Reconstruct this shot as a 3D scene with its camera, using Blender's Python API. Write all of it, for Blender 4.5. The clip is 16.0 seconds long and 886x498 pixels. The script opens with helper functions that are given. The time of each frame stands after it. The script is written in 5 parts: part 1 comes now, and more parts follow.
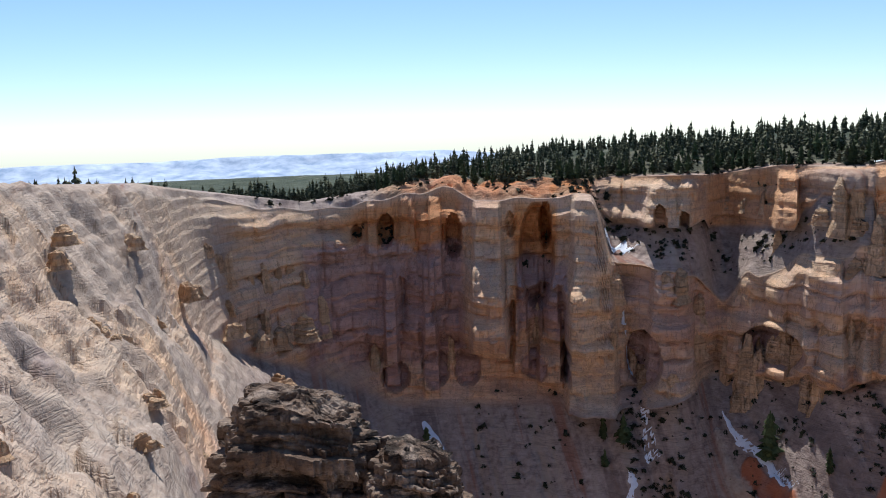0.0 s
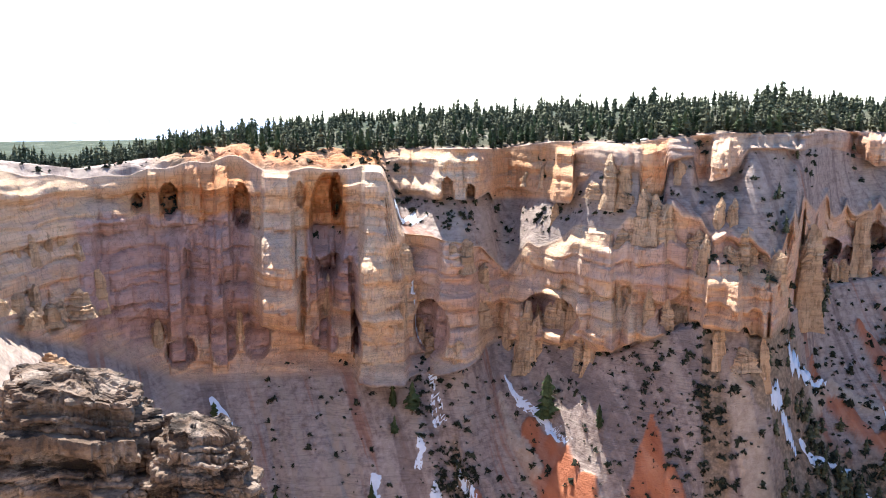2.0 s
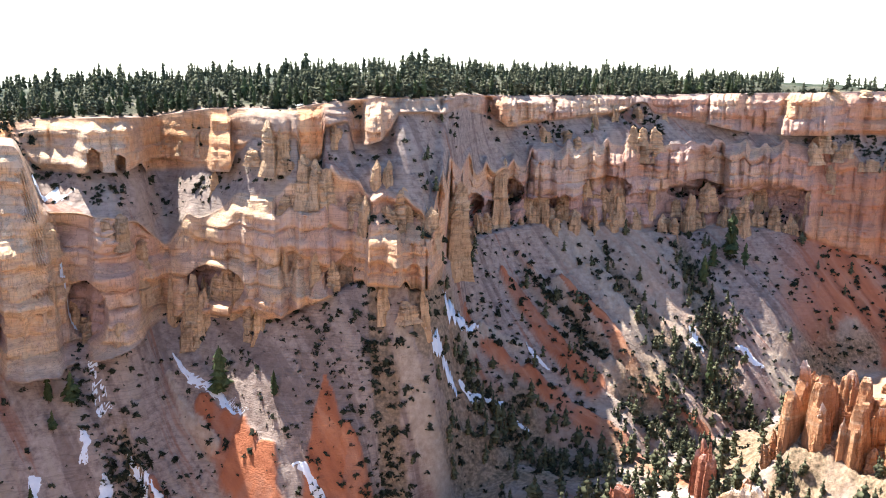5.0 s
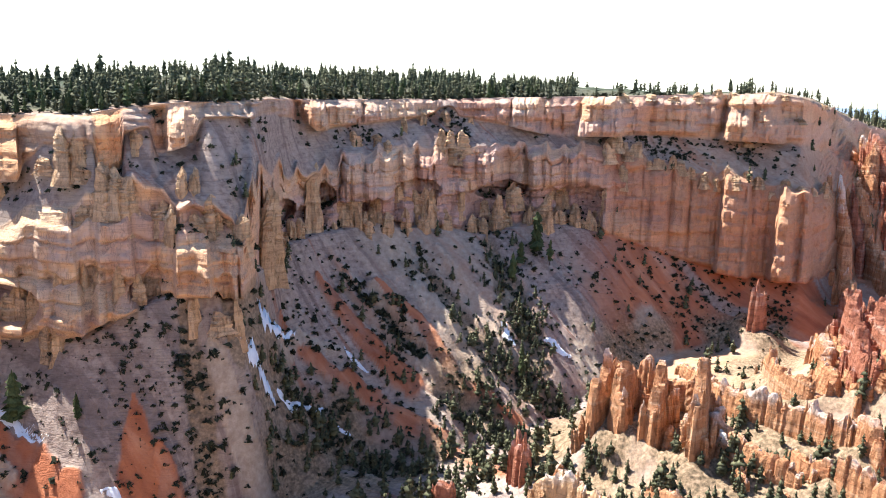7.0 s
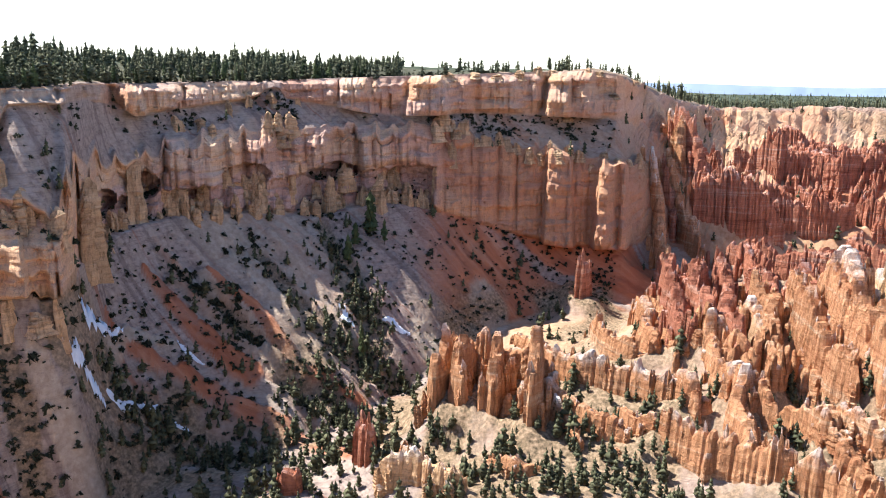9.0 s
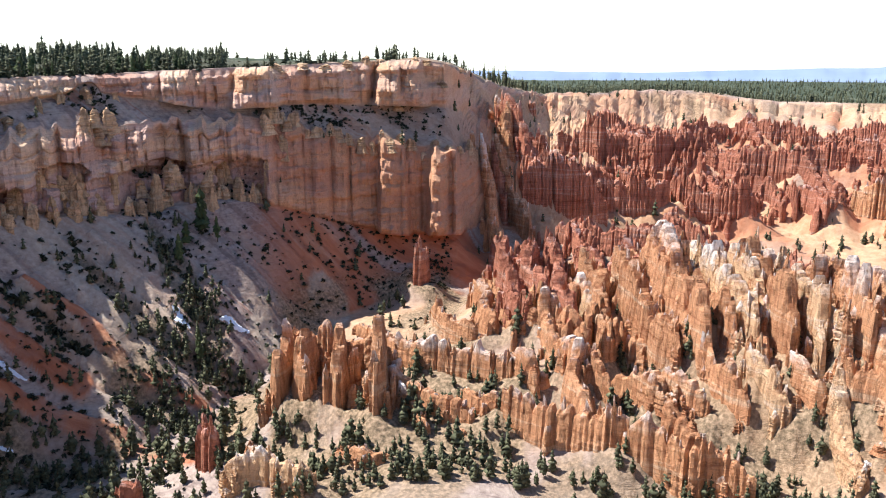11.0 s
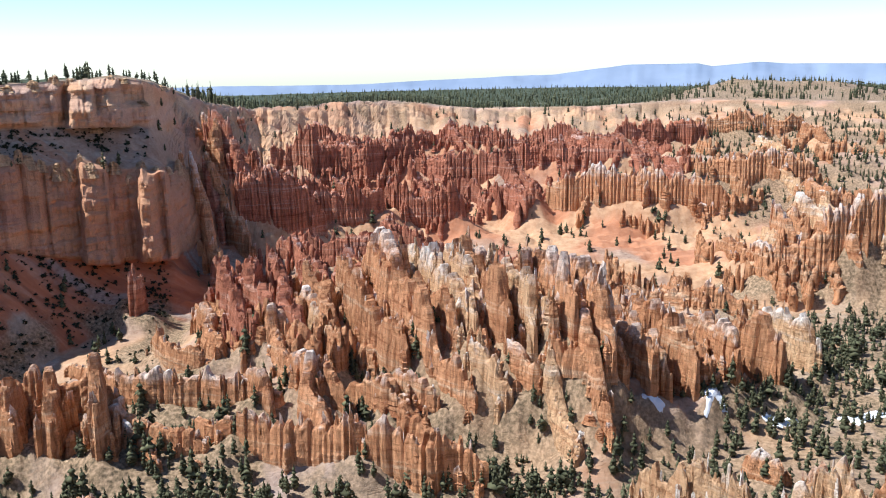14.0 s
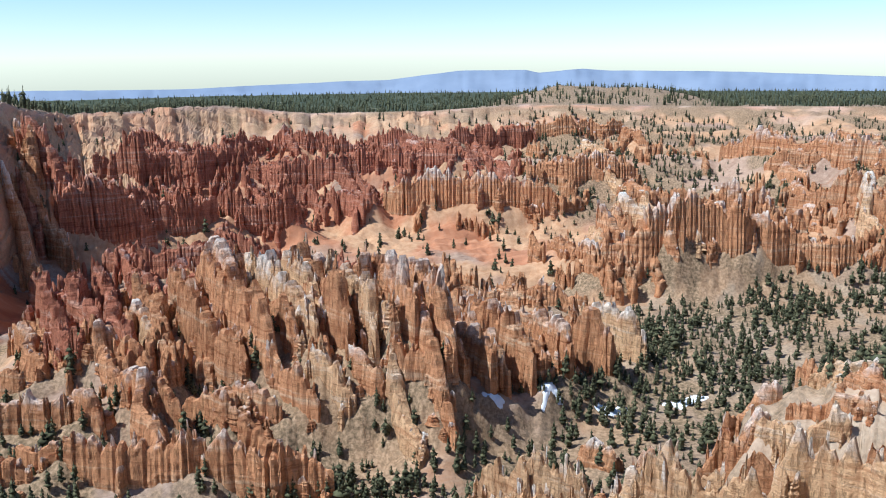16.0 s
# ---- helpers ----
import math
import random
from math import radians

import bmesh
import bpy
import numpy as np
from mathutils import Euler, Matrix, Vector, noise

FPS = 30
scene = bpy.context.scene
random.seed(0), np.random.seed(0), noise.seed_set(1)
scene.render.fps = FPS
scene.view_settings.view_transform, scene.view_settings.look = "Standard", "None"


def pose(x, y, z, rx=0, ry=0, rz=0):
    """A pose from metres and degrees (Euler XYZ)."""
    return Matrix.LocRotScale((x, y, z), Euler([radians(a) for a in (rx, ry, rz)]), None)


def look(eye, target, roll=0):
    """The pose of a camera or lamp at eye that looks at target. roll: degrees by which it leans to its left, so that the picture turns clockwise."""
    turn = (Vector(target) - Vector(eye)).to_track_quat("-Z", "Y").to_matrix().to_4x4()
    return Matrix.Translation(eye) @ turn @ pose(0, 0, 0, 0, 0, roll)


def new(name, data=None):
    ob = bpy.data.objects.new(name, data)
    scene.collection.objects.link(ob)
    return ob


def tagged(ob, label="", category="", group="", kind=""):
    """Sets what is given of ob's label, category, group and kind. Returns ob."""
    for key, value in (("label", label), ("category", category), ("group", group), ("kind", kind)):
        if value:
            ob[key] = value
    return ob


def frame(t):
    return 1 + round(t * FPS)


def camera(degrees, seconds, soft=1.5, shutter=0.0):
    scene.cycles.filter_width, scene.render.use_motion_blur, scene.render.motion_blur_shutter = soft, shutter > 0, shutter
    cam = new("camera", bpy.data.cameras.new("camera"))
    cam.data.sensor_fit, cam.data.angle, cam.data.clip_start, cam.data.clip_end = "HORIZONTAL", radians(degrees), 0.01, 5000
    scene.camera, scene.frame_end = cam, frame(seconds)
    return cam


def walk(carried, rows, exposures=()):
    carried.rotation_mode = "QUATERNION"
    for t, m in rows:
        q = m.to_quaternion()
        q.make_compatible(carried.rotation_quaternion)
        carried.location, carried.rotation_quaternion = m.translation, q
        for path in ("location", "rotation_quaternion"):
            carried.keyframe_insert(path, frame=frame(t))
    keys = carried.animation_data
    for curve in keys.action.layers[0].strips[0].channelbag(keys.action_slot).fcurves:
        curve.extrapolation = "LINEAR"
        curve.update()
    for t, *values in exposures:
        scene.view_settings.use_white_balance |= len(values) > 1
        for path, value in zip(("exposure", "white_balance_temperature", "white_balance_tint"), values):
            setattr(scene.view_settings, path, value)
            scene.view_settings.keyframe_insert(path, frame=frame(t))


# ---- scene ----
cam = camera(53.2, 16.0, soft=1.0)
# One standpoint on a rim overlook; the camera pans from the wall of grottoes to the open basin.
walk(cam, [
    (0.0, pose(0, 0, 0, 82.15, 1.7, -0.23)),
    (0.5, pose(0, 0, 0, 81.29, 0.8, -4.77)),
    (1.0, pose(0, 0, 0, 80.81, 0.41, -7.45)),
    (1.5, pose(0, 0, 0, 80.41, -0.12, -10.42)),
    (2.0, pose(0, 0, 0, 80.11, -0.31, -13.58)),
    (2.5, pose(0, 0, 0, 79.85, -0.06, -16.88)),
    (3.0, pose(0, 0, 0, 79.27, 0.17, -20.53)),
    (3.5, pose(0, 0, 0, 78.8, -0.08, -25.32)),
    (4.0, pose(0, 0, 0, 78.44, -0.2, -29.36)),
    (4.5, pose(0, 0, 0, 78.01, -0.2, -32.31)),
    (5.0, pose(0, 0, 0, 78.13, -0.59, -35.4)),
    (7.5, pose(0, 0, 0, 78.37, -0.68, -50.8)),
    (8.0, pose(0, 0, 0, 78.07, -0.44, -53.99)),
    (8.5, pose(0, 0, 0, 77.71, -0.41, -56.32)),
    (11.0, pose(0, 0, 0, 76.79, 0.25, -69.49)),
    (11.5, pose(0, 0, 0, 76.67, 0.3, -72.69)),
    (12.0, pose(0, 0, 0, 76.69, 0.48, -76.16)),
    (12.5, pose(0, 0, 0, 77.14, 0.84, -79.1)),
    (13.0, pose(0, 0, 0, 77.3, 0.58, -82.01)),
    (13.5, pose(0, 0, 0, 77.31, 0.87, -85.38)),
    (14.0, pose(0, 0, 0, 77.39, 1.28, -88.02)),
    (14.5, pose(0, 0, 0, 77.79, 1.57, -91.18)),
    (15.0, pose(0, 0, 0, 77.58, 1.64, -94.16)),
    (15.5, pose(0, 0, 0, 77.53, 1.16, -96.01)),
    (16.0, pose(0, 0, 0, 77.54, 0.71, -98.56)),
], exposures=[(0.0, 0.1, 5700, 10), (0.5, 0.5, 5500, 9), (1.0, 1.05, 5500, 9), (1.5, 1.38, 5700, 10), (2.5, 1.65, 6000, 10), (5.0, 1.65, 6100, 10), (8.5, 1.25, 6050, 10), (11.0, 0.98, 5900, 10), (12.5, 0.88, 5900, 10), (16.0, 0.28, 5500, 6)])

# ---- world and sun ----
SUN_AZ, SUN_EL = -7.0, 57.0
world = bpy.data.worlds.new("sky")
scene.world = world
world.use_nodes = True
wt = world.node_tree
sky = wt.nodes.new("ShaderNodeTexSky")
sky.sky_type = "NISHITA"
sky.sun_disc = False
sky.sun_elevation = radians(SUN_EL)
sky.sun_rotation = radians(SUN_AZ)
sky.altitude = 2200
sky.air_density, sky.dust_density, sky.ozone_density = 1.0, 0.25, 2.0
wt.nodes["Background"].inputs[1].default_value = 0.115
wt.links.new(sky.outputs[0], wt.nodes["Background"].inputs[0])

sun = new("sun", bpy.data.lights.new("sun", "SUN"))
sun.data.energy, sun.data.angle, sun.data.color = 5.0, radians(0.6), (1.0, 0.95, 0.87)
sun_from = Vector((math.sin(radians(SUN_AZ)) * math.cos(radians(SUN_EL)), math.cos(radians(SUN_AZ)) * math.cos(radians(SUN_EL)), math.sin(radians(SUN_EL))))
sun.matrix_world = look(sun_from * 300, (0, 0, 0))


# ---- materials ----
class Net:
    """A small helper for node materials."""

    def __init__(self, name, rough=0.9):
        self.mat = bpy.data.materials.new(name)
        self.mat.use_nodes = True
        self.t = self.mat.node_tree
        self.b = self.t.nodes["Principled BSDF"]
        self.b.inputs["Roughness"].default_value = rough
        self.b.inputs["Specular IOR Level"].default_value = 0.15
        self.pos = self.t.nodes.new("ShaderNodeNewGeometry").outputs["Position"]

    def put(self, sock, v):
        if isinstance(v, bpy.types.NodeSocket):
            self.t.links.new(v, sock)
        elif isinstance(v, tuple):
            sock.default_value = (*v, 1) if len(v) == 3 and sock.type == "RGBA" else v
        else:
            sock.default_value = v

    def noise(self, scale, detail=4, vec=None, stretch=None, rough=0.6):
        vec = self.pos if vec is None else vec
        if stretch:
            m = self.t.nodes.new("ShaderNodeMapping")
            m.inputs["Scale"].default_value = stretch
            self.put(m.inputs["Vector"], vec)
            vec = m.outputs[0]
        n = self.t.nodes.new("ShaderNodeTexNoise")
        n.inputs["Scale"].default_value, n.inputs["Detail"].default_value, n.inputs["Roughness"].default_value = scale, detail, rough
        self.put(n.inputs["Vector"], vec)
        return n.outputs["Fac"]

    def turned(self, degrees):
        m = self.t.nodes.new("ShaderNodeMapping")
        m.inputs["Rotation"].default_value = (0, 0, radians(degrees))
        self.put(m.inputs["Vector"], self.pos)
        return m.outputs[0]

    def ramp(self, fac, *stops):
        r = self.t.nodes.new("ShaderNodeValToRGB")
        e = r.color_ramp.elements
        while len(e) < len(stops):
            e.new(0.5)
        for el, (p, c) in zip(e, stops):
            el.position, el.color = p, (*c, 1) if isinstance(c, tuple) else (c, c, c, 1)
        self.put(r.inputs[0], fac)
        return r.outputs[0]

    def mix(self, fac, a, b, how="MIX"):
        m = self.t.nodes.new("ShaderNodeMix")
        m.clamp_factor = True
        m.data_type, m.blend_type = "RGBA", how
        self.put(m.inputs[0], fac), self.put(m.inputs[6], a), self.put(m.inputs[7], b)
        return m.outputs[2]

    def math(self, how, a, b=0.0):
        m = self.t.nodes.new("ShaderNodeMath")
        m.operation = how
        self.put(m.inputs[0], a), self.put(m.inputs[1], b)
        return m.outputs[0]

    def attr(self, name):
        a = self.t.nodes.new("ShaderNodeAttribute")
        a.attribute_name = name
        return a.outputs["Fac"]

    def obj_random(self):
        return self.t.nodes.new("ShaderNodeObjectInfo").outputs["Random"]

    def island_random(self):
        return self.t.nodes.new("ShaderNodeNewGeometry").outputs["Random Per Island"]

    def generated_z(self):
        s = self.t.nodes.new("ShaderNodeSeparateXYZ")
        self.t.links.new(self.t.nodes.new("ShaderNodeTexCoord").outputs["Generated"], s.inputs[0])
        return s.outputs[2]

    def height(self):
        s = self.t.nodes.new("ShaderNodeSeparateXYZ")
        self.t.links.new(self.pos, s.inputs[0])
        return s.outputs[2]

    def bump(self, height, strength=0.5, distance=1.0):
        b = self.t.nodes.new("ShaderNodeBump")
        b.inputs["Strength"].default_value, b.inputs["Distance"].default_value = strength, distance
        self.put(b.inputs["Height"], height)
        self.t.links.new(b.outputs[0], self.b.inputs["Normal"])

    def done(self, colour):
        self.put(self.b.inputs["Base Color"], colour)
        return self.mat


def strata(n, scale=0.1, thin=0.5):
    """Beds: thin, nearly level bands that wander a little."""
    a = n.noise(scale, 3, stretch=(0.06, 0.06, 1.0))
    b = n.noise(thin, 3, stretch=(0.05, 0.05, 1.0))
    return n.math("ADD", n.math("MULTIPLY", a, 0.6), n.math("MULTIPLY", b, 0.4))


def ground_material():
    n = Net("canyon_ground")
    beds = strata(n)
    big, fine = n.noise(0.02, 5), n.noise(0.35, 6)
    grit = n.noise(1.6, 4)
    streak = n.noise(0.25, 4, stretch=(1.0, 1.0, 0.05))
    wall = n.ramp(beds, (0.3, (0.68, 0.42, 0.24)), (0.44, (0.8, 0.54, 0.32)), (0.5, (0.72, 0.46, 0.27)), (0.56, (0.82, 0.58, 0.37)), (0.7, (0.74, 0.49, 0.31)))
    wall = n.mix(n.ramp(streak, (0.45, 0.0), (0.68, 0.6)), wall, (0.58, 0.38, 0.25))
    wall = n.mix(n.ramp(n.noise(0.045, 5), (0.5, 0.0), (0.6, 0.45)), wall, (0.6, 0.43, 0.34))
    wall = n.mix(n.ramp(n.noise(0.9, 5, stretch=(1.0, 1.0, 0.35)), (0.56, 0.0), (0.68, 0.5)), wall, (0.38, 0.24, 0.16))
    wall = n.mix(n.attr("ochre"), wall, n.ramp(fine, (0.3, (0.6, 0.25, 0.09)), (0.7, (0.78, 0.4, 0.16))))
    mauve_tone = n.ramp(fine, (0.3, (0.48, 0.31, 0.25)), (0.7, (0.6, 0.41, 0.34)))  # mauve laid over the wall by its mask
    wall = n.mix(n.attr("mauve"), wall, mauve_tone)
    level = n.ramp(n.noise(0.16, 5, stretch=(0.06, 0.06, 1.0), rough=0.7), (0.4, 1.0), (0.425, 0.5), (0.45, 1.0), (0.52, 1.0), (0.54, 0.55), (0.56, 1.0))
    split = n.ramp(n.noise(0.13, 4, stretch=(1.0, 1.0, 0.12), rough=0.7), (0.47, 1.0), (0.485, 0.55), (0.5, 1.0), (0.6, 1.0), (0.61, 0.6), (0.62, 1.0))
    wall = n.mix(0.75, n.mix(0.35, wall, level, "MULTIPLY"), split, "MULTIPLY")
    wall = n.mix(n.attr("rust"), wall, n.mix(1.0, wall, (0.86, 0.6, 0.48), "MULTIPLY"))
    talus = n.ramp(fine, (0.3, (0.23, 0.165, 0.135)), (0.5, (0.38, 0.29, 0.24)), (0.7, (0.49, 0.385, 0.315)))
    talus = n.mix(n.ramp(grit, (0.55, 0.0), (0.7, 0.5)), talus, (0.38, 0.31, 0.255))
    fall = n.turned(-14)  # streaks that run down the scree
    run = n.noise(0.14, 5, vec=fall, stretch=(1.0, 0.07, 0.07))
    talus = n.mix(n.ramp(run, (0.4, 0.6), (0.48, 0.0)), talus, (0.19, 0.135, 0.115))
    talus = n.mix(n.ramp(run, (0.53, 0.0), (0.62, 0.7)), talus, (0.42, 0.33, 0.255))
    talus = n.mix(n.ramp(n.noise(0.09, 4, vec=fall, stretch=(1.0, 0.05, 0.05)), (0.6, 0.0), (0.65, 0.6)), talus, (0.34, 0.14, 0.08))
    talus = n.mix(0.45, talus, level, "MULTIPLY")
    red = n.ramp(n.noise(0.16, 5, vec=fall, stretch=(1.0, 0.15, 0.15)), (0.3, (0.34, 0.11, 0.055)), (0.55, (0.5, 0.185, 0.09)), (0.75, (0.62, 0.31, 0.18)))
    sand = n.ramp(n.noise(0.2, 5), (0.3, (0.46, 0.25, 0.13)), (0.7, (0.62, 0.4, 0.24)))
    pale = n.ramp(fine, (0.3, (0.42, 0.31, 0.22)), (0.7, (0.6, 0.48, 0.36)))
    litter = n.ramp(n.noise(0.5, 6), (0.32, (0.1, 0.075, 0.045)), (0.48, (0.25, 0.175, 0.105)), (0.66, (0.46, 0.32, 0.2)))
    c = n.mix(n.attr("wall"), talus, wall)
    c = n.mix(n.attr("red"), c, red)
    c = n.mix(n.attr("sand"), c, sand)
    c = n.mix(n.attr("pale"), c, pale)
    c = n.mix(n.attr("litter"), c, litter)
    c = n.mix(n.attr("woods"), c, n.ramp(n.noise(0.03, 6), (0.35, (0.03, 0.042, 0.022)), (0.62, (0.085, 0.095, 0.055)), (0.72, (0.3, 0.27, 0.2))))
    c = n.mix(0.35, c, n.ramp(big, (0.35, (0.72, 0.68, 0.65)), (0.65, (1.0, 0.98, 0.96))), "MULTIPLY")
    relief = n.math("ADD", n.math("MULTIPLY", fine, 1.0), n.math("MULTIPLY", grit, 0.5))
    n.bump(n.math("ADD", relief, n.math("MULTIPLY", n.math("MULTIPLY", level, split), 0.5)), 0.5, 1.6)
    return n.done(c)


def spire_material(name, dark, mid, light, cap, capped):
    n = Net(name)
    beds = strata(n, 0.16, 0.7)
    c = n.ramp(beds, (0.34, dark), (0.45, mid), (0.53, mid), (0.64, light))
    c = n.mix(n.ramp(n.noise(0.4, 4, stretch=(1, 1, 0.08)), (0.45, 0.0), (0.65, 0.55)), c, dark)
    top = n.math("ADD", n.generated_z(), n.math("MULTIPLY", n.noise(0.2, 4), 0.6))
    top = n.math("ADD", top, n.math("MULTIPLY", n.obj_random(), capped))
    c = n.mix(0.4, c, n.ramp(n.noise(0.06, 3), (0.35, (0.72, 0.66, 0.62)), (0.65, (1.0, 1.0, 1.0))), "MULTIPLY")
    c = n.mix(n.math("MULTIPLY", n.math("SUBTRACT", top, 1.34), 3.0), c, cap)
    r = n.math("ADD", 0.82, n.math("MULTIPLY", n.obj_random(), 0.3))
    c = n.mix(1.0, c, n.ramp(r, (0.0, 0.0), (1.0, 1.0)), "MULTIPLY")
    crack = n.ramp(n.noise(0.7, 5, stretch=(1, 1, 0.22), rough=0.7), (0.4, 0.45), (0.47, 1.0))
    thin = n.ramp(n.noise(1.1, 4, stretch=(0.12, 0.12, 1.0), rough=0.7), (0.38, 0.62), (0.45, 1.0), (0.58, 1.0), (0.66, 1.12))
    grain = n.ramp(n.noise(1.8, 6, rough=0.75), (0.32, 0.66), (0.62, 1.08))
    c = n.mix(0.5, c, n.mix(1.0, n.mix(1.0, crack, thin, "MULTIPLY"), grain, "MULTIPLY"), "MULTIPLY")
    rough = n.math("ADD", n.noise(0.5, 6, rough=0.7), n.math("MULTIPLY", beds, 0.8))
    n.bump(n.math("ADD", rough, n.math("MULTIPLY", n.math("MULTIPLY", crack, thin), 0.5)), 0.9, 1.5)
    return n.done(c)


def simple_material(name, a, b, scale, rough=0.9, bump=0.0, per_object=0.0, per_island=0.0):
    n = Net(name, rough)
    f = n.noise(scale, 5)
    c = n.ramp(f, (0.3, a), (0.7, b))
    if per_object or per_island:
        r = n.obj_random() if per_object else n.island_random()
        k = max(per_object, per_island)
        c = n.mix(1.0, c, n.ramp(r, (0.0, 1.0 - k), (1.0, 1.0)), "MULTIPLY")
    if bump:
        n.bump(f, bump, 1.0 / scale * 0.3)
    return n.done(c)


M_GROUND = ground_material()
M_RED = spire_material("red_hoodoo_rock", (0.28, 0.095, 0.055), (0.57, 0.23, 0.135), (0.71, 0.42, 0.3), (0.74, 0.58, 0.5), 0.2)
M_ORANGE = spire_material("orange_hoodoo_rock", (0.4, 0.155, 0.068), (0.69, 0.35, 0.175), (0.8, 0.54, 0.34), (0.86, 0.77, 0.68), 0.34)
M_PEACH = spire_material("buff_cliff_rock", (0.52, 0.32, 0.18), (0.76, 0.5, 0.29), (0.84, 0.61, 0.39), (0.76, 0.56, 0.39), 0.1)
M_WHITE = spire_material("white_limestone", (0.5, 0.25, 0.12), (0.78, 0.5, 0.28), (0.86, 0.68, 0.5), (0.88, 0.82, 0.74), 0.38)
M_NEEDLE = simple_material("pine_needles", (0.035, 0.05, 0.02), (0.11, 0.13, 0.05), 0.6, per_object=0.5)
M_FOREST = simple_material("far_pine_needles", (0.075, 0.083, 0.045), (0.2, 0.195, 0.105), 0.3, per_island=0.65)
M_SHRUB = simple_material("shrub_leaves", (0.03, 0.034, 0.022), (0.075, 0.08, 0.045), 0.5, per_island=0.6)
M_BARK = simple_material("pine_bark", (0.06, 0.04, 0.028), (0.16, 0.1, 0.065), 3.0)
M_SNOW = simple_material("old_snow", (0.72, 0.75, 0.8), (0.86, 0.88, 0.9), 0.4, rough=0.6, bump=0.3)
# distance haze is painted into the blue of both far ranges
M_FAR = simple_material("haze_tinted_far_range", (0.19, 0.24, 0.33), (0.25, 0.3, 0.39), 0.003)
M_FARSNOW = simple_material("haze_tinted_snowy_range", (0.25, 0.33, 0.45), (0.62, 0.68, 0.76), 0.012)


def near_rock_material():
    n = Net("weathered_limestone")
    a, f = n.noise(0.9, 5), n.noise(7.0, 6)
    lay = n.noise(3.2, 5, stretch=(0.18, 0.18, 1.0))
    c = n.ramp(a, (0.3, (0.09, 0.055, 0.036)), (0.5, (0.22, 0.145, 0.095)), (0.7, (0.46, 0.35, 0.26)))
    c = n.mix(n.ramp(f, (0.46, 0.0), (0.66, 0.7)), c, (0.07, 0.05, 0.038))
    c = n.mix(n.ramp(lay, (0.54, 0.0), (0.7, 0.5)), c, (0.32, 0.26, 0.2))
    c = n.mix(n.ramp(n.noise(2.2, 6, stretch=(0.25, 0.25, 1.0), rough=0.7), (0.42, 0.85), (0.48, 0.0)), c, (0.025, 0.018, 0.013))
    n.bump(n.math("ADD", n.math("MULTIPLY", lay, 1.0), n.math("MULTIPLY", f, 0.5)), 1.0, 0.3)
    return n.done(c)


M_NEAR = near_rock_material()


# ---- helpers of shape ----
TABLE = np.random.RandomState(5).rand(256, 256)


def vnoise(x, y):
    """Smooth value noise, 0 to 1."""
    x, y = np.broadcast_arrays(np.asarray(x, float), np.asarray(y, float))
    xi, yi = np.floor(x).astype(int), np.floor(y).astype(int)
    fx, fy = x - xi, y - yi
    fx, fy = fx * fx * (3 - 2 * fx), fy * fy * (3 - 2 * fy)
    g = lambda a, b: TABLE[a & 255, b & 255]
    return (g(xi, yi) * (1 - fx) + g(xi + 1, yi) * fx) * (1 - fy) + (g(xi, yi + 1) * (1 - fx) + g(xi + 1, yi + 1) * fx) * fy


def fbm(x, y, octaves=4):
    total, amp, norm = 0.0, 1.0, 0.0
    for k in range(octaves):
        total = total + amp * vnoise(x * 2 ** k + 17.3 * k, y * 2 ** k + 5.1 * k)
        norm, amp = norm + amp, amp * 0.5
    return total / norm


def ridged(x, y, octaves=3):
    """0 in the clefts, 1 on the ribs."""
    total, amp, norm = 0.0, 1.0, 0.0
    for k in range(octaves):
        total = total + amp * np.sqrt(np.abs(2 * vnoise(x * 2 ** k + 31.7 * k, y * 2 ** k) - 1))
        norm, amp = norm + amp, amp * 0.45
    return total / norm


def columns(s, y, spacing, seed):
    """Rounded columns side by side with sharp clefts between: 1 on a column's front, 0 in a cleft."""
    c = s / spacing + 0.35 * (vnoise(s / spacing / 3 + seed, y) - 0.5)
    i = np.floor(c).astype(int)
    best = np.full(c.shape, 9.0)
    for k in (-1, 0, 1):
        j = i + k
        centre = j + 0.25 + 0.5 * TABLE[j & 255, seed & 255]
        best = np.minimum(best, np.abs(c - centre) / (0.5 + 0.35 * TABLE[j & 255, (seed + 9) & 255]))
    return np.sqrt(np.clip(1 - best ** 2, 0, 1))


def smooth(a, b, x):
    t = np.clip((np.asarray(x, float) - a) / (b - a), 0, 1)
    return t * t * (3 - 2 * t)


def plan_point(az, dist, z=0.0):
    return Vector((dist * math.sin(radians(az)), dist * math.cos(radians(az)), z))


def link_mesh(name, verts, faces, material, parent=None, shade=False):
    me = bpy.data.meshes.new(name)
    me.from_pydata(verts, [], faces)
    me.materials.append(material)
    if shade:
        me.polygons.foreach_set("use_smooth", np.ones(len(me.polygons), bool))
    ob = new(name, me)
    ob.parent = parent
    return ob


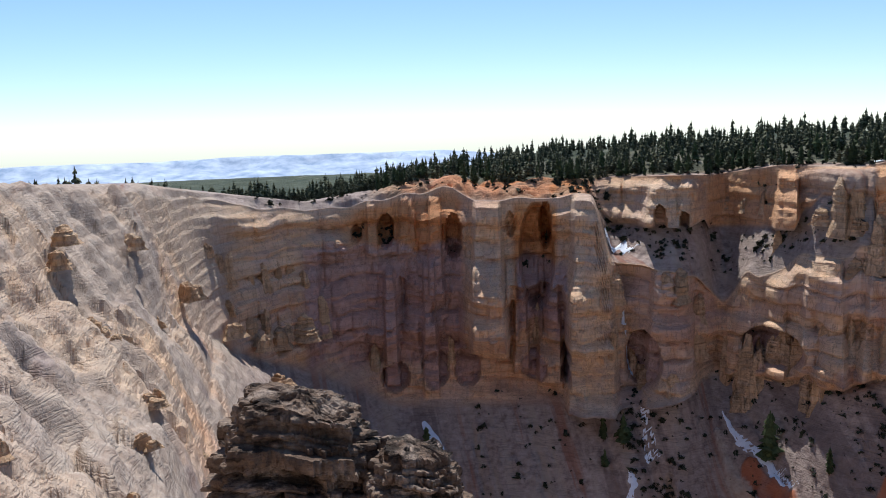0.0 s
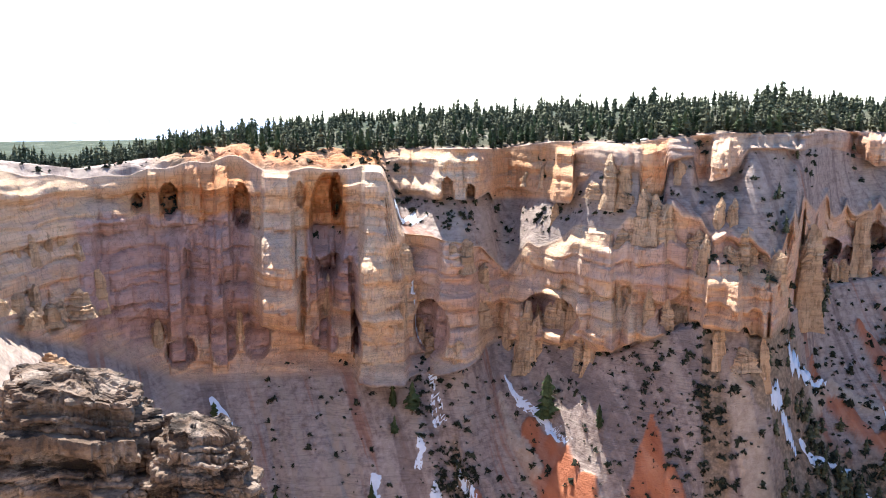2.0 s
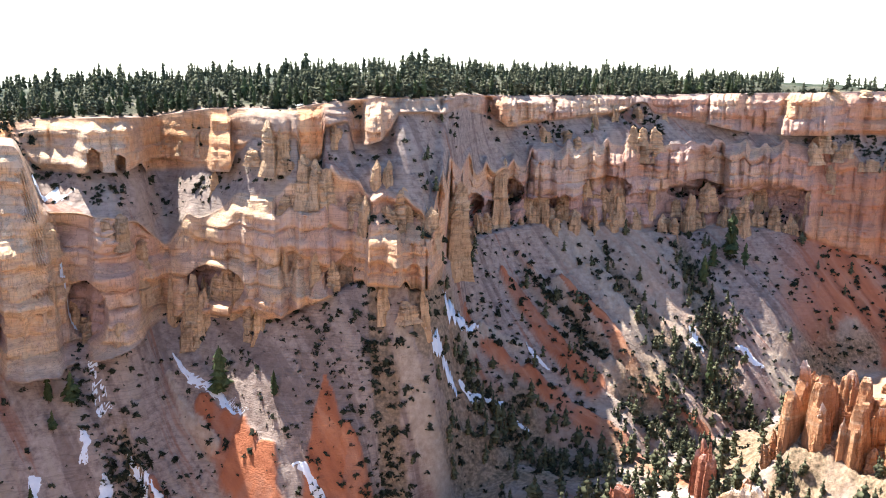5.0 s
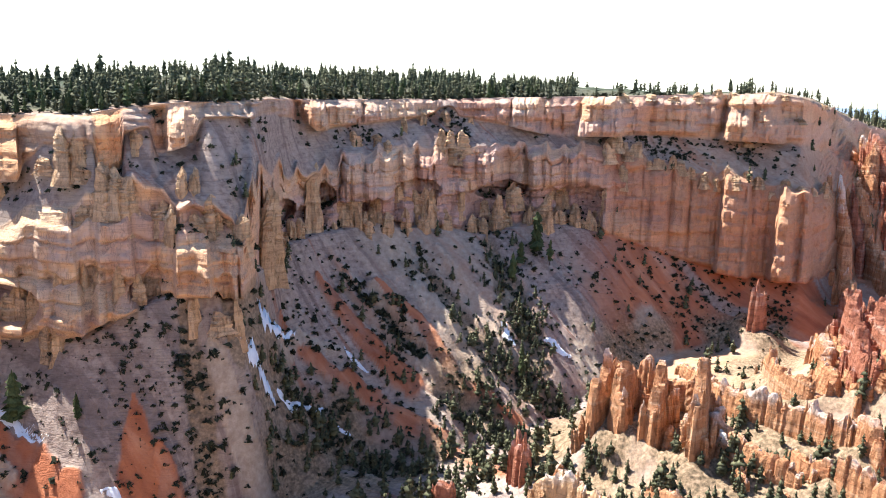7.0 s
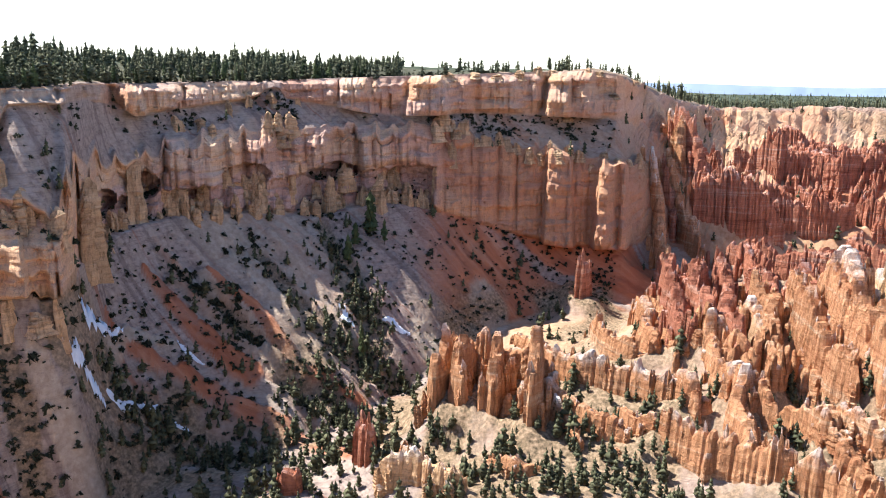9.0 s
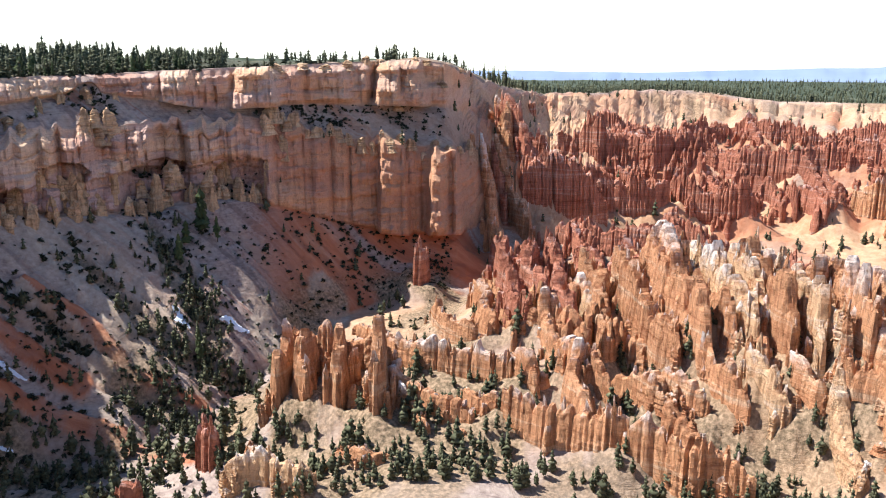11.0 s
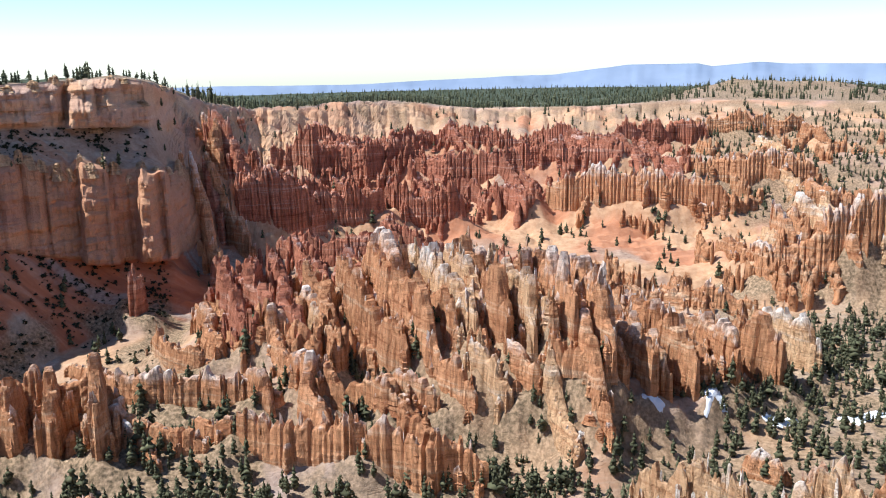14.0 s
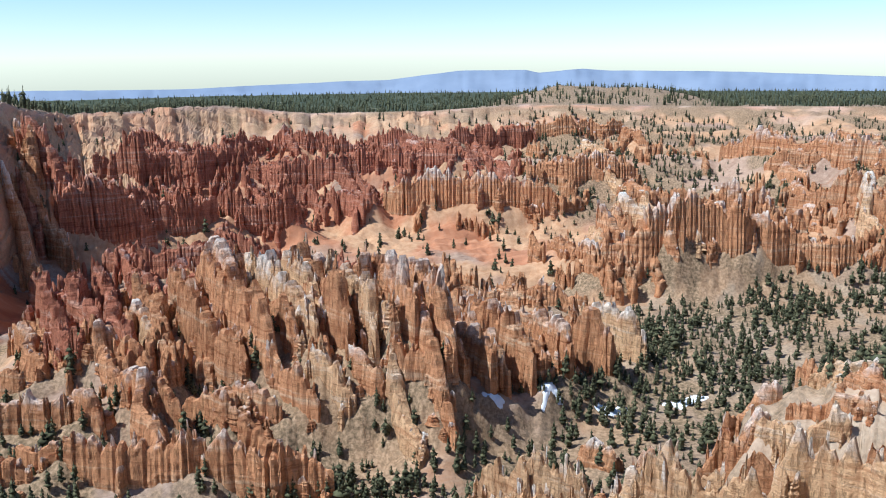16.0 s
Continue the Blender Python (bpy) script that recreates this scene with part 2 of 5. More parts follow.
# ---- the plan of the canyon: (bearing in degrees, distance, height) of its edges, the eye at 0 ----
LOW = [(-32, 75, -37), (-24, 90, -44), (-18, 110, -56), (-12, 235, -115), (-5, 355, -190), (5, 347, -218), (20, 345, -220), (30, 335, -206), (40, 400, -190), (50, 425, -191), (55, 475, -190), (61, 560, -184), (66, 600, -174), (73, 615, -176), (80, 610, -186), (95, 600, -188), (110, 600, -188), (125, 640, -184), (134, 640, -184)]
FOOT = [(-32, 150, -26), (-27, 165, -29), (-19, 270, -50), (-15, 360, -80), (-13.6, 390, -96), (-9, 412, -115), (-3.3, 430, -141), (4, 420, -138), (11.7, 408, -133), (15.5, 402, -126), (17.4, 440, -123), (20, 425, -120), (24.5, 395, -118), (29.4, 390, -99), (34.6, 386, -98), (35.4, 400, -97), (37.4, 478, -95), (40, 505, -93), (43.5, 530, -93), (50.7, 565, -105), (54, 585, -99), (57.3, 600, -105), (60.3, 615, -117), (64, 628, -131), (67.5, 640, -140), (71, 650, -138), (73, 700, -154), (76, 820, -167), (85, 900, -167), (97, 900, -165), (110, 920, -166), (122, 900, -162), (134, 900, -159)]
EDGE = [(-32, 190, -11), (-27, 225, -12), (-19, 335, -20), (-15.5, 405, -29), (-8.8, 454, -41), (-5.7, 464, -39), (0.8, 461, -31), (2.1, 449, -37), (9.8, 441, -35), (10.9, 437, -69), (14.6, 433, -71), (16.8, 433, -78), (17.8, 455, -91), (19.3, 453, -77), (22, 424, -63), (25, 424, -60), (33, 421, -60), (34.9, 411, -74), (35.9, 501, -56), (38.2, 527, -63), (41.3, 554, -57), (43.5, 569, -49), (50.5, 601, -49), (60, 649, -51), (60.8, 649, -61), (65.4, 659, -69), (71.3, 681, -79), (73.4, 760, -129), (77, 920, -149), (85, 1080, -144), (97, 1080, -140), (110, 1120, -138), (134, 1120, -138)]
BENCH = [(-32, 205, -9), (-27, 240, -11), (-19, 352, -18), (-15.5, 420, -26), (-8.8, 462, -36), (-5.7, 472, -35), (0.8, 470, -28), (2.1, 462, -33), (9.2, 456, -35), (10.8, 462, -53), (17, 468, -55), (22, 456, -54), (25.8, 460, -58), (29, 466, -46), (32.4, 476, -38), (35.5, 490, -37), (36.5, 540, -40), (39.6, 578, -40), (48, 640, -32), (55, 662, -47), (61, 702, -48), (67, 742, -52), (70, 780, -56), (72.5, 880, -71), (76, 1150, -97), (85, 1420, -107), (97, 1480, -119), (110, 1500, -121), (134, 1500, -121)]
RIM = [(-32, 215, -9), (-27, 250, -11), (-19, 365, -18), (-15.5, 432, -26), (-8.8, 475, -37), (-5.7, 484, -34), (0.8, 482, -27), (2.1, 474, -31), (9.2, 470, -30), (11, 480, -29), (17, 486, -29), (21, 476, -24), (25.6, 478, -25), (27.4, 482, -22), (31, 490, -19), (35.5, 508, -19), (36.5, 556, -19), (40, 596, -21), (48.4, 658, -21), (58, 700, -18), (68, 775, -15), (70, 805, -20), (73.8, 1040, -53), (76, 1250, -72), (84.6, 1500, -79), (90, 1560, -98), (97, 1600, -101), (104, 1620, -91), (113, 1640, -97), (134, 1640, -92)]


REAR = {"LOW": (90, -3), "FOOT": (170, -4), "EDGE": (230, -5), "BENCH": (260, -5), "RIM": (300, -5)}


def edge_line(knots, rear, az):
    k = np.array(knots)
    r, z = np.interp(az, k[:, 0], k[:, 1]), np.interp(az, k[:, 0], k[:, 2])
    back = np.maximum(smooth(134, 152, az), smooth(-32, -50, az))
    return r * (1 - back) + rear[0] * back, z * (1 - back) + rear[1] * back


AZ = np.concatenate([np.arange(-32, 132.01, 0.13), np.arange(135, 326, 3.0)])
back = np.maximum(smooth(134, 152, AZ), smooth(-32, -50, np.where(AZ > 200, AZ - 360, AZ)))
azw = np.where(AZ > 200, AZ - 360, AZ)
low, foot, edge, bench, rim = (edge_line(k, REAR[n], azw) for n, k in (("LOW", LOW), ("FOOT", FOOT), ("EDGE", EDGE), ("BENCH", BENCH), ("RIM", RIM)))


def eased(pair, degrees):
    """The same line with its corners rounded."""
    n = int(np.ceil(degrees * 3 / 0.13))
    k = np.exp(-0.5 * (np.arange(-n, n + 1) * 0.13 / degrees) ** 2)
    k /= k.sum()
    out = []
    for a in pair:
        d = a[:1262]
        out.append(np.concatenate([np.convolve(np.pad(d, n, mode="edge"), k, mode="valid"), a[1262:]]))
    return tuple(out)


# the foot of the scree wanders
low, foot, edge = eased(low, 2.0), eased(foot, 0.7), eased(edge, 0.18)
low = (low[0] + 26 * (fbm(azw / 4.0, 3.0, 3) - 0.5) * (1 - back), low[1])
# the faces of both cliffs stand steep
steep_part = smooth(10, 14, azw) * (1 - smooth(69.5, 71.5, azw))


def drawn_to(line, wanted, share):
    """The same line moved along its own sight lines to another distance."""
    r = line[0] + (wanted - line[0]) * share
    return r, line[1] * r / line[0]


def behind(front, line, climb):
    """Where the sight line of a farther edge meets ground that climbs so steeply from a nearer one."""
    return front[0] * (climb - front[1] / front[0]) / (climb - line[1] / line[0])


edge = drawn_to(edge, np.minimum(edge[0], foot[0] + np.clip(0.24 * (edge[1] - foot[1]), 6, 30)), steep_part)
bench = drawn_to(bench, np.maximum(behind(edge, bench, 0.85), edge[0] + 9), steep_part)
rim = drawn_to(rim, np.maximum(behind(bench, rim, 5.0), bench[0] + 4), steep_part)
# the rim cliff is broken by slopes
slope = smooth(0.56, 0.72, vnoise(azw / 1.5, 6.5)) * smooth(15, 18, azw) * (1 - smooth(49, 53, azw))
bench = (bench[0], bench[1] + (rim[1] - bench[1]) * 0.55 * slope)
rise = np.interp(azw, [-32, -15, -5, 6, 20, 40, 54, 60, 70, 76, 100, 104, 106, 112, 116, 134], [-24, -24, -13, 7, 12, 10, 5, -3, -6, -10, -14, 10, 26, 22, -8, -10])
plain_z = np.interp(azw, [-32, 10, 40, 70, 76, 134], [-84, -84, -66, -85, -140, -140])
one = np.ones_like(AZ)
near_z = np.interp(azw, [-32, 0, 8], [-14, -14, -22]) * (1 - back) - 2.6 * back
drop_z = -5.5 * (1 - back) - 2.2 * back
mid = (low[0] * 0.52, low[1] * np.interp(azw, [-32, -12, 0, 40, 60, 134], [0.62, 0.72, 0.85, 0.95, 1.0, 1.0]))
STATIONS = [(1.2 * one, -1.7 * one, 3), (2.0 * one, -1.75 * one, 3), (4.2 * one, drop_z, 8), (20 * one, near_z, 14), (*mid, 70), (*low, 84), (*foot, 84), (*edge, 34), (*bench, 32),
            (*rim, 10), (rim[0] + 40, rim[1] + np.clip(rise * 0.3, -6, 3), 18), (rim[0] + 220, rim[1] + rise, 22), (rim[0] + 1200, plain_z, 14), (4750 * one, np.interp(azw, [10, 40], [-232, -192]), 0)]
R_rows, Z_rows, SEG = [], [], []
for k, (st, nxt) in enumerate(zip(STATIONS[:-1], STATIONS[1:])):
    for i in range(st[2]):
        v = i / st[2]
        vz = v
        if k == 6:  # the great wall: a battered foot and an upright face
            vz = v ** 1.15
        R_rows.append(st[0] * (1 - v) + nxt[0] * v), Z_rows.append(st[1] * (1 - vz) + nxt[1] * vz), SEG.append(k + v)
R_rows.append(STATIONS[-1][0]), Z_rows.append(STATIONS[-1][1]), SEG.append(len(STATIONS) - 1)
GR, GZ, SEG = np.array(R_rows), np.array(Z_rows), np.array(SEG)[:, None] * np.ones_like(AZ)[None]
GA = np.ones(len(GR))[:, None] * AZ[None]
AW = np.ones(len(GR))[:, None] * azw[None]
ARC = np.radians(AW) * np.clip(foot[0], 200, 900)[None]  # metres along the wall


def seg_weight(k0, k1, soft=0.15):
    return smooth(k0, k0 + soft, SEG) * (1 - smooth(k1 - soft, k1, SEG))


view = (1 - back)[None]
wall_w = seg_weight(6.0, 7.0, 0.12) * view * smooth(-17, -12, AW) * (1 - smooth(73, 78, AW))
rim_w = seg_weight(8.0, 9.0, 0.2) * view * smooth(9, 12, AW) * (1 - smooth(76, 90, AW))
PX, PY = GR * np.sin(np.radians(GA)), GR * np.cos(np.radians(GA))
# flutes, clefts and beds of the cliffs
tier = np.round(vnoise(GZ / 24 + 3, ARC / 120) * 5) * 6.5  # the columns break at the thick beds
strong = 0.3 + 0.95 * smooth(0.25, 0.7, vnoise(ARC / 26, GZ / 30 + 8))
grotto = 1 - smooth(17, 18.5, AW)  # the wall of grottoes: flatter, with a plain foot under its towers
plain = 1 - grotto * (1 - 0.6 * smooth(-112, -98, GZ + 6 * vnoise(ARC / 15, 2.0)))
strong = strong * plain
joint = np.exp(-(((GZ / 8.5 + 0.5 * fbm(ARC / 60, 7.0) + 0.25 * vnoise(ARC / 9, 3.0)) % 1.0 - 0.5) / 0.09) ** 2) * (0.4 + 0.9 * vnoise(ARC / 14, GZ / 20))
flute = ridged(ARC / 60, GZ / 300) * 14 * (1 - 0.75 * grotto) + (columns(ARC + 0.3 * tier, GZ / 60, 17, 3) * 12 + columns(ARC + tier, GZ / 25, 6.5, 8) * 5.5) * strong + ridged(ARC / 4.6, GZ / 12, 2) * 2.5
beds = smooth(0.35, 0.65, vnoise(GZ / 9 + ARC / 190, ARC / 60)) * 5.5 + smooth(0.3, 0.7, vnoise(GZ / 3.4, ARC / 26)) * 2.6 + fbm(ARC / 3, GZ / 3, 2) * 2
# towards the basin the face is cut into tall, straight columns
straight = smooth(57, 59.5, AW)
flute = flute * (1 - straight) + straight * (10 + columns(ARC, GZ / 300, 24, 12) * 11 + columns(ARC, GZ / 200, 9, 18) * 4.5 * (0.4 + vnoise(ARC / 30, 3.0)) + ridged(ARC / 4, GZ / 12, 2) * 2.2)
GR = GR + wall_w * (23 - 12 * grotto - flute + joint * np.where(AW > 56, 0.9, 1.8) + beds * np.where(AW > 18, 0.5, 1.0) - 5)
flute2 = ridged(ARC / 34 + 9, GZ / 200) * 14 + columns(ARC + 0.3 * tier, GZ / 40, 15, 21) * 10 * (0.5 + 0.8 * vnoise(ARC / 40, 5.0)) + columns(ARC + tier, GZ / 20, 5, 30) * 4 + ridged(ARC / 3.5, GZ / 7, 2) * 1.8
GR = GR + rim_w * (15 - flute2 + beds * 0.9 + joint * 1.2 - 3)
# an uneven, battlemented upper edge
crest = np.exp(-((SEG - 7.0) / 0.28) ** 2) * view
tooth = (vnoise(ARC / 5.5, 3.3) ** 2 * np.where(AW > 44, 7, 13) - 3) * smooth(17, 20, AW) * (1 - smooth(72, 74, AW)) + (vnoise(ARC / 9, 1.3) * 4 - 2)
GZ = GZ + crest * tooth * (AW > -16)
# ribs and gullies that run down the scree, and lumpy ground
across, along = PX * 0.97 + PY * 0.24, PX * 0.24 - PY * 0.97
scree = (seg_weight(5.0, 6.05, 0.25) + 0.6 * seg_weight(7.05, 8.0, 0.3)) * view
GZ = GZ + scree * ((ridged(across / 40, along / 260, 4) * 16 - 10) * np.interp(AW, [10, 30, 38], [0.5, 0.5, 1.0]) + ridged(across / 13 + 5, along / 120, 2) * 7 - 4 + fbm(PX / 7, PY / 7) * 4 - 2)
lump = seg_weight(4.0, 5.2, 0.3) * view + smooth(9, 10, SEG) * 0.8
GZ = GZ + lump * (fbm(PX / 45, PY / 45) * 12 - 6) * (1 - smooth(12, 13, SEG))
spur = smooth(-13, -19, AW) * seg_weight(4.0, 7.2, 0.4) * view
sa, sb = PX * 0.5 + PY * 0.86, PX * 0.86 - PY * 0.5
GZ = GZ + spur * (ridged(sa / 30, sb / 60, 4) * 13 - 8 + ridged(PX / 11, PY / 11, 3) * 6 - 4 + smooth(0.42, 0.58, vnoise(sa / 7, sb / 7)) * 2.5)
bed_no = (GZ + 0.12 * PX + 5 * fbm(PX / 30, PY / 30)) / 4.2
ledge = 4.2 * (np.floor(bed_no) + smooth(0.25, 0.95, bed_no % 1.0) - bed_no)
GZ = GZ + 0.45 * ledge * smooth(-11, -14, AW) * seg_weight(4.2, 7.4, 0.3) * view  # bedding ledges of the spur
tip = smooth(-6, -3, AW) * (1 - smooth(9.5, 11, AW)) * seg_weight(7.05, 9.6, 0.3) * view  # the worn top of the wall of grottoes
GZ = GZ + tip * (ridged(PX / 14, PY / 14, 3) * 7 - 4)
end = smooth(68, 72, AW) * (1 - smooth(82, 92, AW)) * seg_weight(7.0, 9.3, 0.3) * view
GZ = GZ + end * (ridged(across / 30, along / 120, 4) * 20 - 12)
far_slope = smooth(69.5, 72, AW) * (1 - smooth(101, 106, AW)) * seg_weight(6.6, 9.1, 0.35) * view  # gullied slopes under the far rim
GZ = GZ + far_slope * (ridged(AW / 1.15 + 0.4 * fbm(AW / 2, SEG), SEG * 0.35, 3) * 20 - 12)
basin = smooth(72, 80, AW) * seg_weight(5.4, 9.0, 0.5) * view
GZ = GZ + basin * (ridged(PX / 90, PY / 90, 4) * 26 - 14)


# tongues of red earth, pale rubble ribs and overgrown gullies that run down the scree: bearings, distances, half width
RED_TONGUES = [([39.7, 42.3, 45.8], [480, 466, 452], 7), ([43.4, 45.7, 48.4], [496, 484, 466], 6), ([37.2, 39.7, 43.3, 48.6, 52.2], [438, 440, 438, 420, 392], 6), ([47.4, 50.9, 53.2], [462, 458, 456], 5.5),
               ([19.4, 21.4, 23.4], [398, 378, 352], 9), ([29, 31], [362, 345], 7), ([16.2, 18.4], [376, 350], 6)]
RUBBLE_RIBS = [([44.0, 47.6, 51.2], [530, 506, 484], 16), ([43.0, 45.6, 47.3], [494, 476, 458], 5), ([47.4, 50.6, 51.9], [534, 510, 494], 6), ([32.6, 34.1, 35.8], [380, 372, 372], 5), ([36.2, 38.2, 41], [414, 444, 452], 3), ([17.5, 18.6, 20.2], [414, 398, 384], 3)]
GULLIES = [([34.0, 37.1, 40.6, 45.4], [385, 413, 417, 401], 12), ([46.8, 50.2, 52.5, 56.2], [518, 490, 479, 486], 9), ([50.8, 52.4, 54.2], [560, 527, 502], 10), ([47.8, 50.9, 54.2], [450, 448, 432], 9), ([41, 44.2, 46.4], [492, 482, 468], 3), ([14.5, 16.5], [388, 352], 4), ([31, 32.6], [386, 356], 6)]


def near_line(az, r, wide, x, y, wander=0.6):
    """1 along a line of the plan, 0 beyond its ragged borders; it is narrow at its head."""
    lx, ly = np.array(r) * np.sin(np.radians(az)), np.array(r) * np.cos(np.radians(az))
    best, n = np.full(np.shape(x), 99.0), len(lx) - 1
    for k in range(n):
        dx, dy = lx[k + 1] - lx[k], ly[k + 1] - ly[k]
        f = np.clip(((x - lx[k]) * dx + (y - ly[k]) * dy) / (dx * dx + dy * dy), 0, 1)
        best = np.minimum(best, np.hypot(x - lx[k] - f * dx, y - ly[k] - f * dy) / (wide * (0.45 + 0.55 * np.clip(2.2 * (k + f) / n, 0, 1))))
    best = best + wander * (fbm(x / 5 + 3, y / 5, 3) - 0.5) + wander * (fbm(x / 16, y / 16 + 4, 2) - 0.5)
    return 1 - smooth(0.8, 1.1, best)


def lines_mask(lines, wander=0.6):
    mask = np.zeros_like(GZ)
    rows = slice(int(np.searchsorted(SEG[:, 0], 4.6)), int(np.searchsorted(SEG[:, 0], 6.15)))
    for az, r, wide in lines:
        lo, hi = np.searchsorted(AZ[:1262], (min(az) - 4, max(az) + 4))
        part = (rows, slice(lo, hi))
        mask[part] = np.maximum(mask[part], near_line(az, r, wide, PX[part], PY[part], wander))
    return mask


tongue_mask, rib_mask, gully_mask = lines_mask(RED_TONGUES), lines_mask(RUBBLE_RIBS), lines_mask(GULLIES)
GZ = GZ + 2.0 * tongue_mask + 1.6 * rib_mask * (0.6 + 0.8 * fbm(PX / 3, PY / 3, 2)) - 3.5 * gully_mask

# the broad sand-topped massif below the overlook
massif = smooth(114.5, 119.5, AW + 3 * (fbm(PX / 20, PY / 20) - 0.5)) * smooth(280, 292, GR + 9 * (ridged(AW / 1.3, 0.5, 2) - 0.5)) * (1 - smooth(350, 392, GR)) * view
massif_top = np.interp(AW, [112, 117, 121, 126, 131], [-152, -144, -132, -122, -119]) + 5 * (fbm(PX / 30, PY / 30) - 0.5) - 0.16 * (320 - GR) * (GR < 320) + 2.5 * smooth(0.45, 0.55, vnoise(PX / 9, PY / 9))
massif_top = 0.4 * massif_top + 0.6 * 6.5 * (np.floor(massif_top / 6.5 + 0.8 * fbm(PX / 14, PY / 14)) + smooth(0.6, 1.0, (massif_top / 6.5 + 0.8 * fbm(PX / 14, PY / 14)) % 1.0))
GZ = GZ + massif * np.maximum(massif_top - GZ, 0)


HOLLOWS = []


def patch_of(az0, az1, rows):
    """The part of the ground between two bearings and two stations."""
    lo, hi = np.searchsorted(AZ[:1262], (az0, az1))
    a, b = np.searchsorted(SEG[:, 0], rows)
    part = (slice(max(a - 1, 0), b + 1), slice(lo, hi))
    on = smooth(rows[0], rows[0] + 0.025, SEG[part]) * (1 - smooth(rows[1] - 0.025, rows[1], SEG[part]))
    return part, AW[part], GZ[part], ARC[part], on


def hollow(az, z, half_w, half_h, depth, rows, arch=2.0):
    """A grotto pressed into the cliff: az in degrees, z in metres."""
    HOLLOWS.append((az, z, half_w, half_h))
    part, aw, gz, arc, on = patch_of(az - 1.1 * half_w, az + 1.1 * half_w, rows)
    u, v = (aw - az) / half_w, (gz - z) / half_h
    inside = 1 - smooth(0.86, 1.0, np.sqrt(np.abs(u) ** 2 + np.abs(v) ** arch))
    GR[part] += inside * depth * on


def alcove(az0, az1, z0, z1, depth, rows):
    """A broad set-back of the wall between two bearings and heights, with ragged borders."""
    part, aw, gz, arc, on = patch_of(az0 - 1, az1 + 1, rows)
    ja, jz = 0.5 * (fbm(gz / 9, arc / 25) - 0.5), 9 * (fbm(arc / 8, gz / 30) - 0.5)
    inside = smooth(az0 - 0.12, az0 + 0.12, aw + ja) * (1 - smooth(az1 - 0.12, az1 + 0.12, aw + ja)) * smooth(z0 - 5, z0 + 5, gz + jz) * (1 - smooth(z1 - 1.5, z1 + 1.5, gz + jz))
    GR[part] += inside * depth * on


def buttress(az, z0, z1, half_w, out, rows):
    """A tower that stands out of the cliff."""
    part, aw, gz, arc, on = patch_of(az - 1.4 * half_w, az + 1.4 * half_w, rows)
    u = (aw - az) / half_w
    t = np.clip((gz - z0) / (z1 - z0), 0, 1)
    width = 1.25 - 0.45 * t
    inside = (1 - smooth(0.75 * width, width, np.abs(u))) * on * (1 if rows == UPPER else smooth(z0 - 6, z0 + 1, gz + 5 * (fbm(arc / 5, 2.0) - 0.5))) * (1 - smooth(z1, z1 + 4, gz + 5 * (fbm(arc / 3, 7.0) - 0.5)))
    GR[part] -= inside * out * (1.3 - 0.5 * t) * (0.72 + 0.5 * fbm(gz / 11, arc / 6))


MAIN, UPPER = (6.0, 7.0), (8.0, 9.0)
alcove(-8.2, 1.5, -112, -64, 5, MAIN)
alcove(4.3, 7.9, -110, -80, 11, MAIN)
alcove(11.0, 17.5, -80, -66, 6, MAIN)
alcove(36.5, 58, -110, -78, 9, MAIN)
alcove(21.5, 34, -118, -88, 5, MAIN)
buttress(2.9, -112, -36, 1.15, 9, MAIN)
buttress(2.6, -112, -72, 1.5, 4, MAIN)
buttress(9.9, -140, -66, 2.0, 5, MAIN)
buttress(-4.6, -64, -40, 0.35, 4, MAIN)
buttress(-2.3, -64, -38, 0.6, 4, MAIN)
buttress(-0.5, -88, -38, 0.5, 5, MAIN)
buttress(4.4, -104, -72, 0.4, 6, MAIN)
buttress(9.6, -140, -36, 1.6, 11, MAIN)
buttress(6.9, -125, -85, 0.8, 9, MAIN)
buttress(5.0, -120, -88, 0.5, 7, MAIN)
buttress(-1.0, -130, -70, 0.5, 6, MAIN)
buttress(-3.6, -130, -75, 0.45, 6, MAIN)
buttress(14.6, -130, -72, 1.6, 8, MAIN)
buttress(23.6, -110, -62, 1.3, 6, MAIN)
buttress(27.0, -105, -60, 1.2, 6, MAIN)
buttress(31.6, -105, -60, 1.2, 8, MAIN)
buttress(66.2, -140, -66, 1.0, 12, MAIN)
buttress(69.6, -140, -70, 1.1, 14, MAIN)
hollow(6.1, -66, 1.15, 28, 15, MAIN)
hollow(6.7, -51, 0.38, 13, 16, MAIN)
hollow(-3.7, -53, 0.55, 9, 15, MAIN)
hollow(-5.6, -54, 0.35, 4, 9, MAIN)
hollow(0.7, -56, 0.6, 12, 14, MAIN)
hollow(4.4, -50, 0.3, 7, 7, MAIN)
hollow(-0.7, -122, 0.95, 9, 6, MAIN)
hollow(1.4, -121, 0.95, 9.5, 6, MAIN)
hollow(5.8, -119, 0.95, 7, 4, MAIN)
hollow(7.9, -112, 0.35, 3.5, 14, MAIN)
hollow(7.9, -120, 0.35, 5, 14, MAIN)
hollow(12.9, -112, 1.2, 14, 12, MAIN)
hollow(-3.4, -126, 1.0, 7, 9, MAIN)
hollow(20.8, -104, 1.9, 9, 14, MAIN)
hollow(28.6, -97, 1.0, 6, 8, MAIN)
hollow(13.9, -49, 0.42, 10, 14, UPPER)
hollow(15.4, -49, 0.28, 6, 18, UPPER)
hollow(37.2, -78, 1.0, 8, 18, MAIN)
hollow(39.8, -74, 1.0, 8, 18, MAIN)
hollow(46.0, -74, 1.6, 8, 14, MAIN)
hollow(51.5, -78, 1.8, 7, 14, MAIN)
buttress(14.8, -64, -33, 2.2, 12, UPPER)
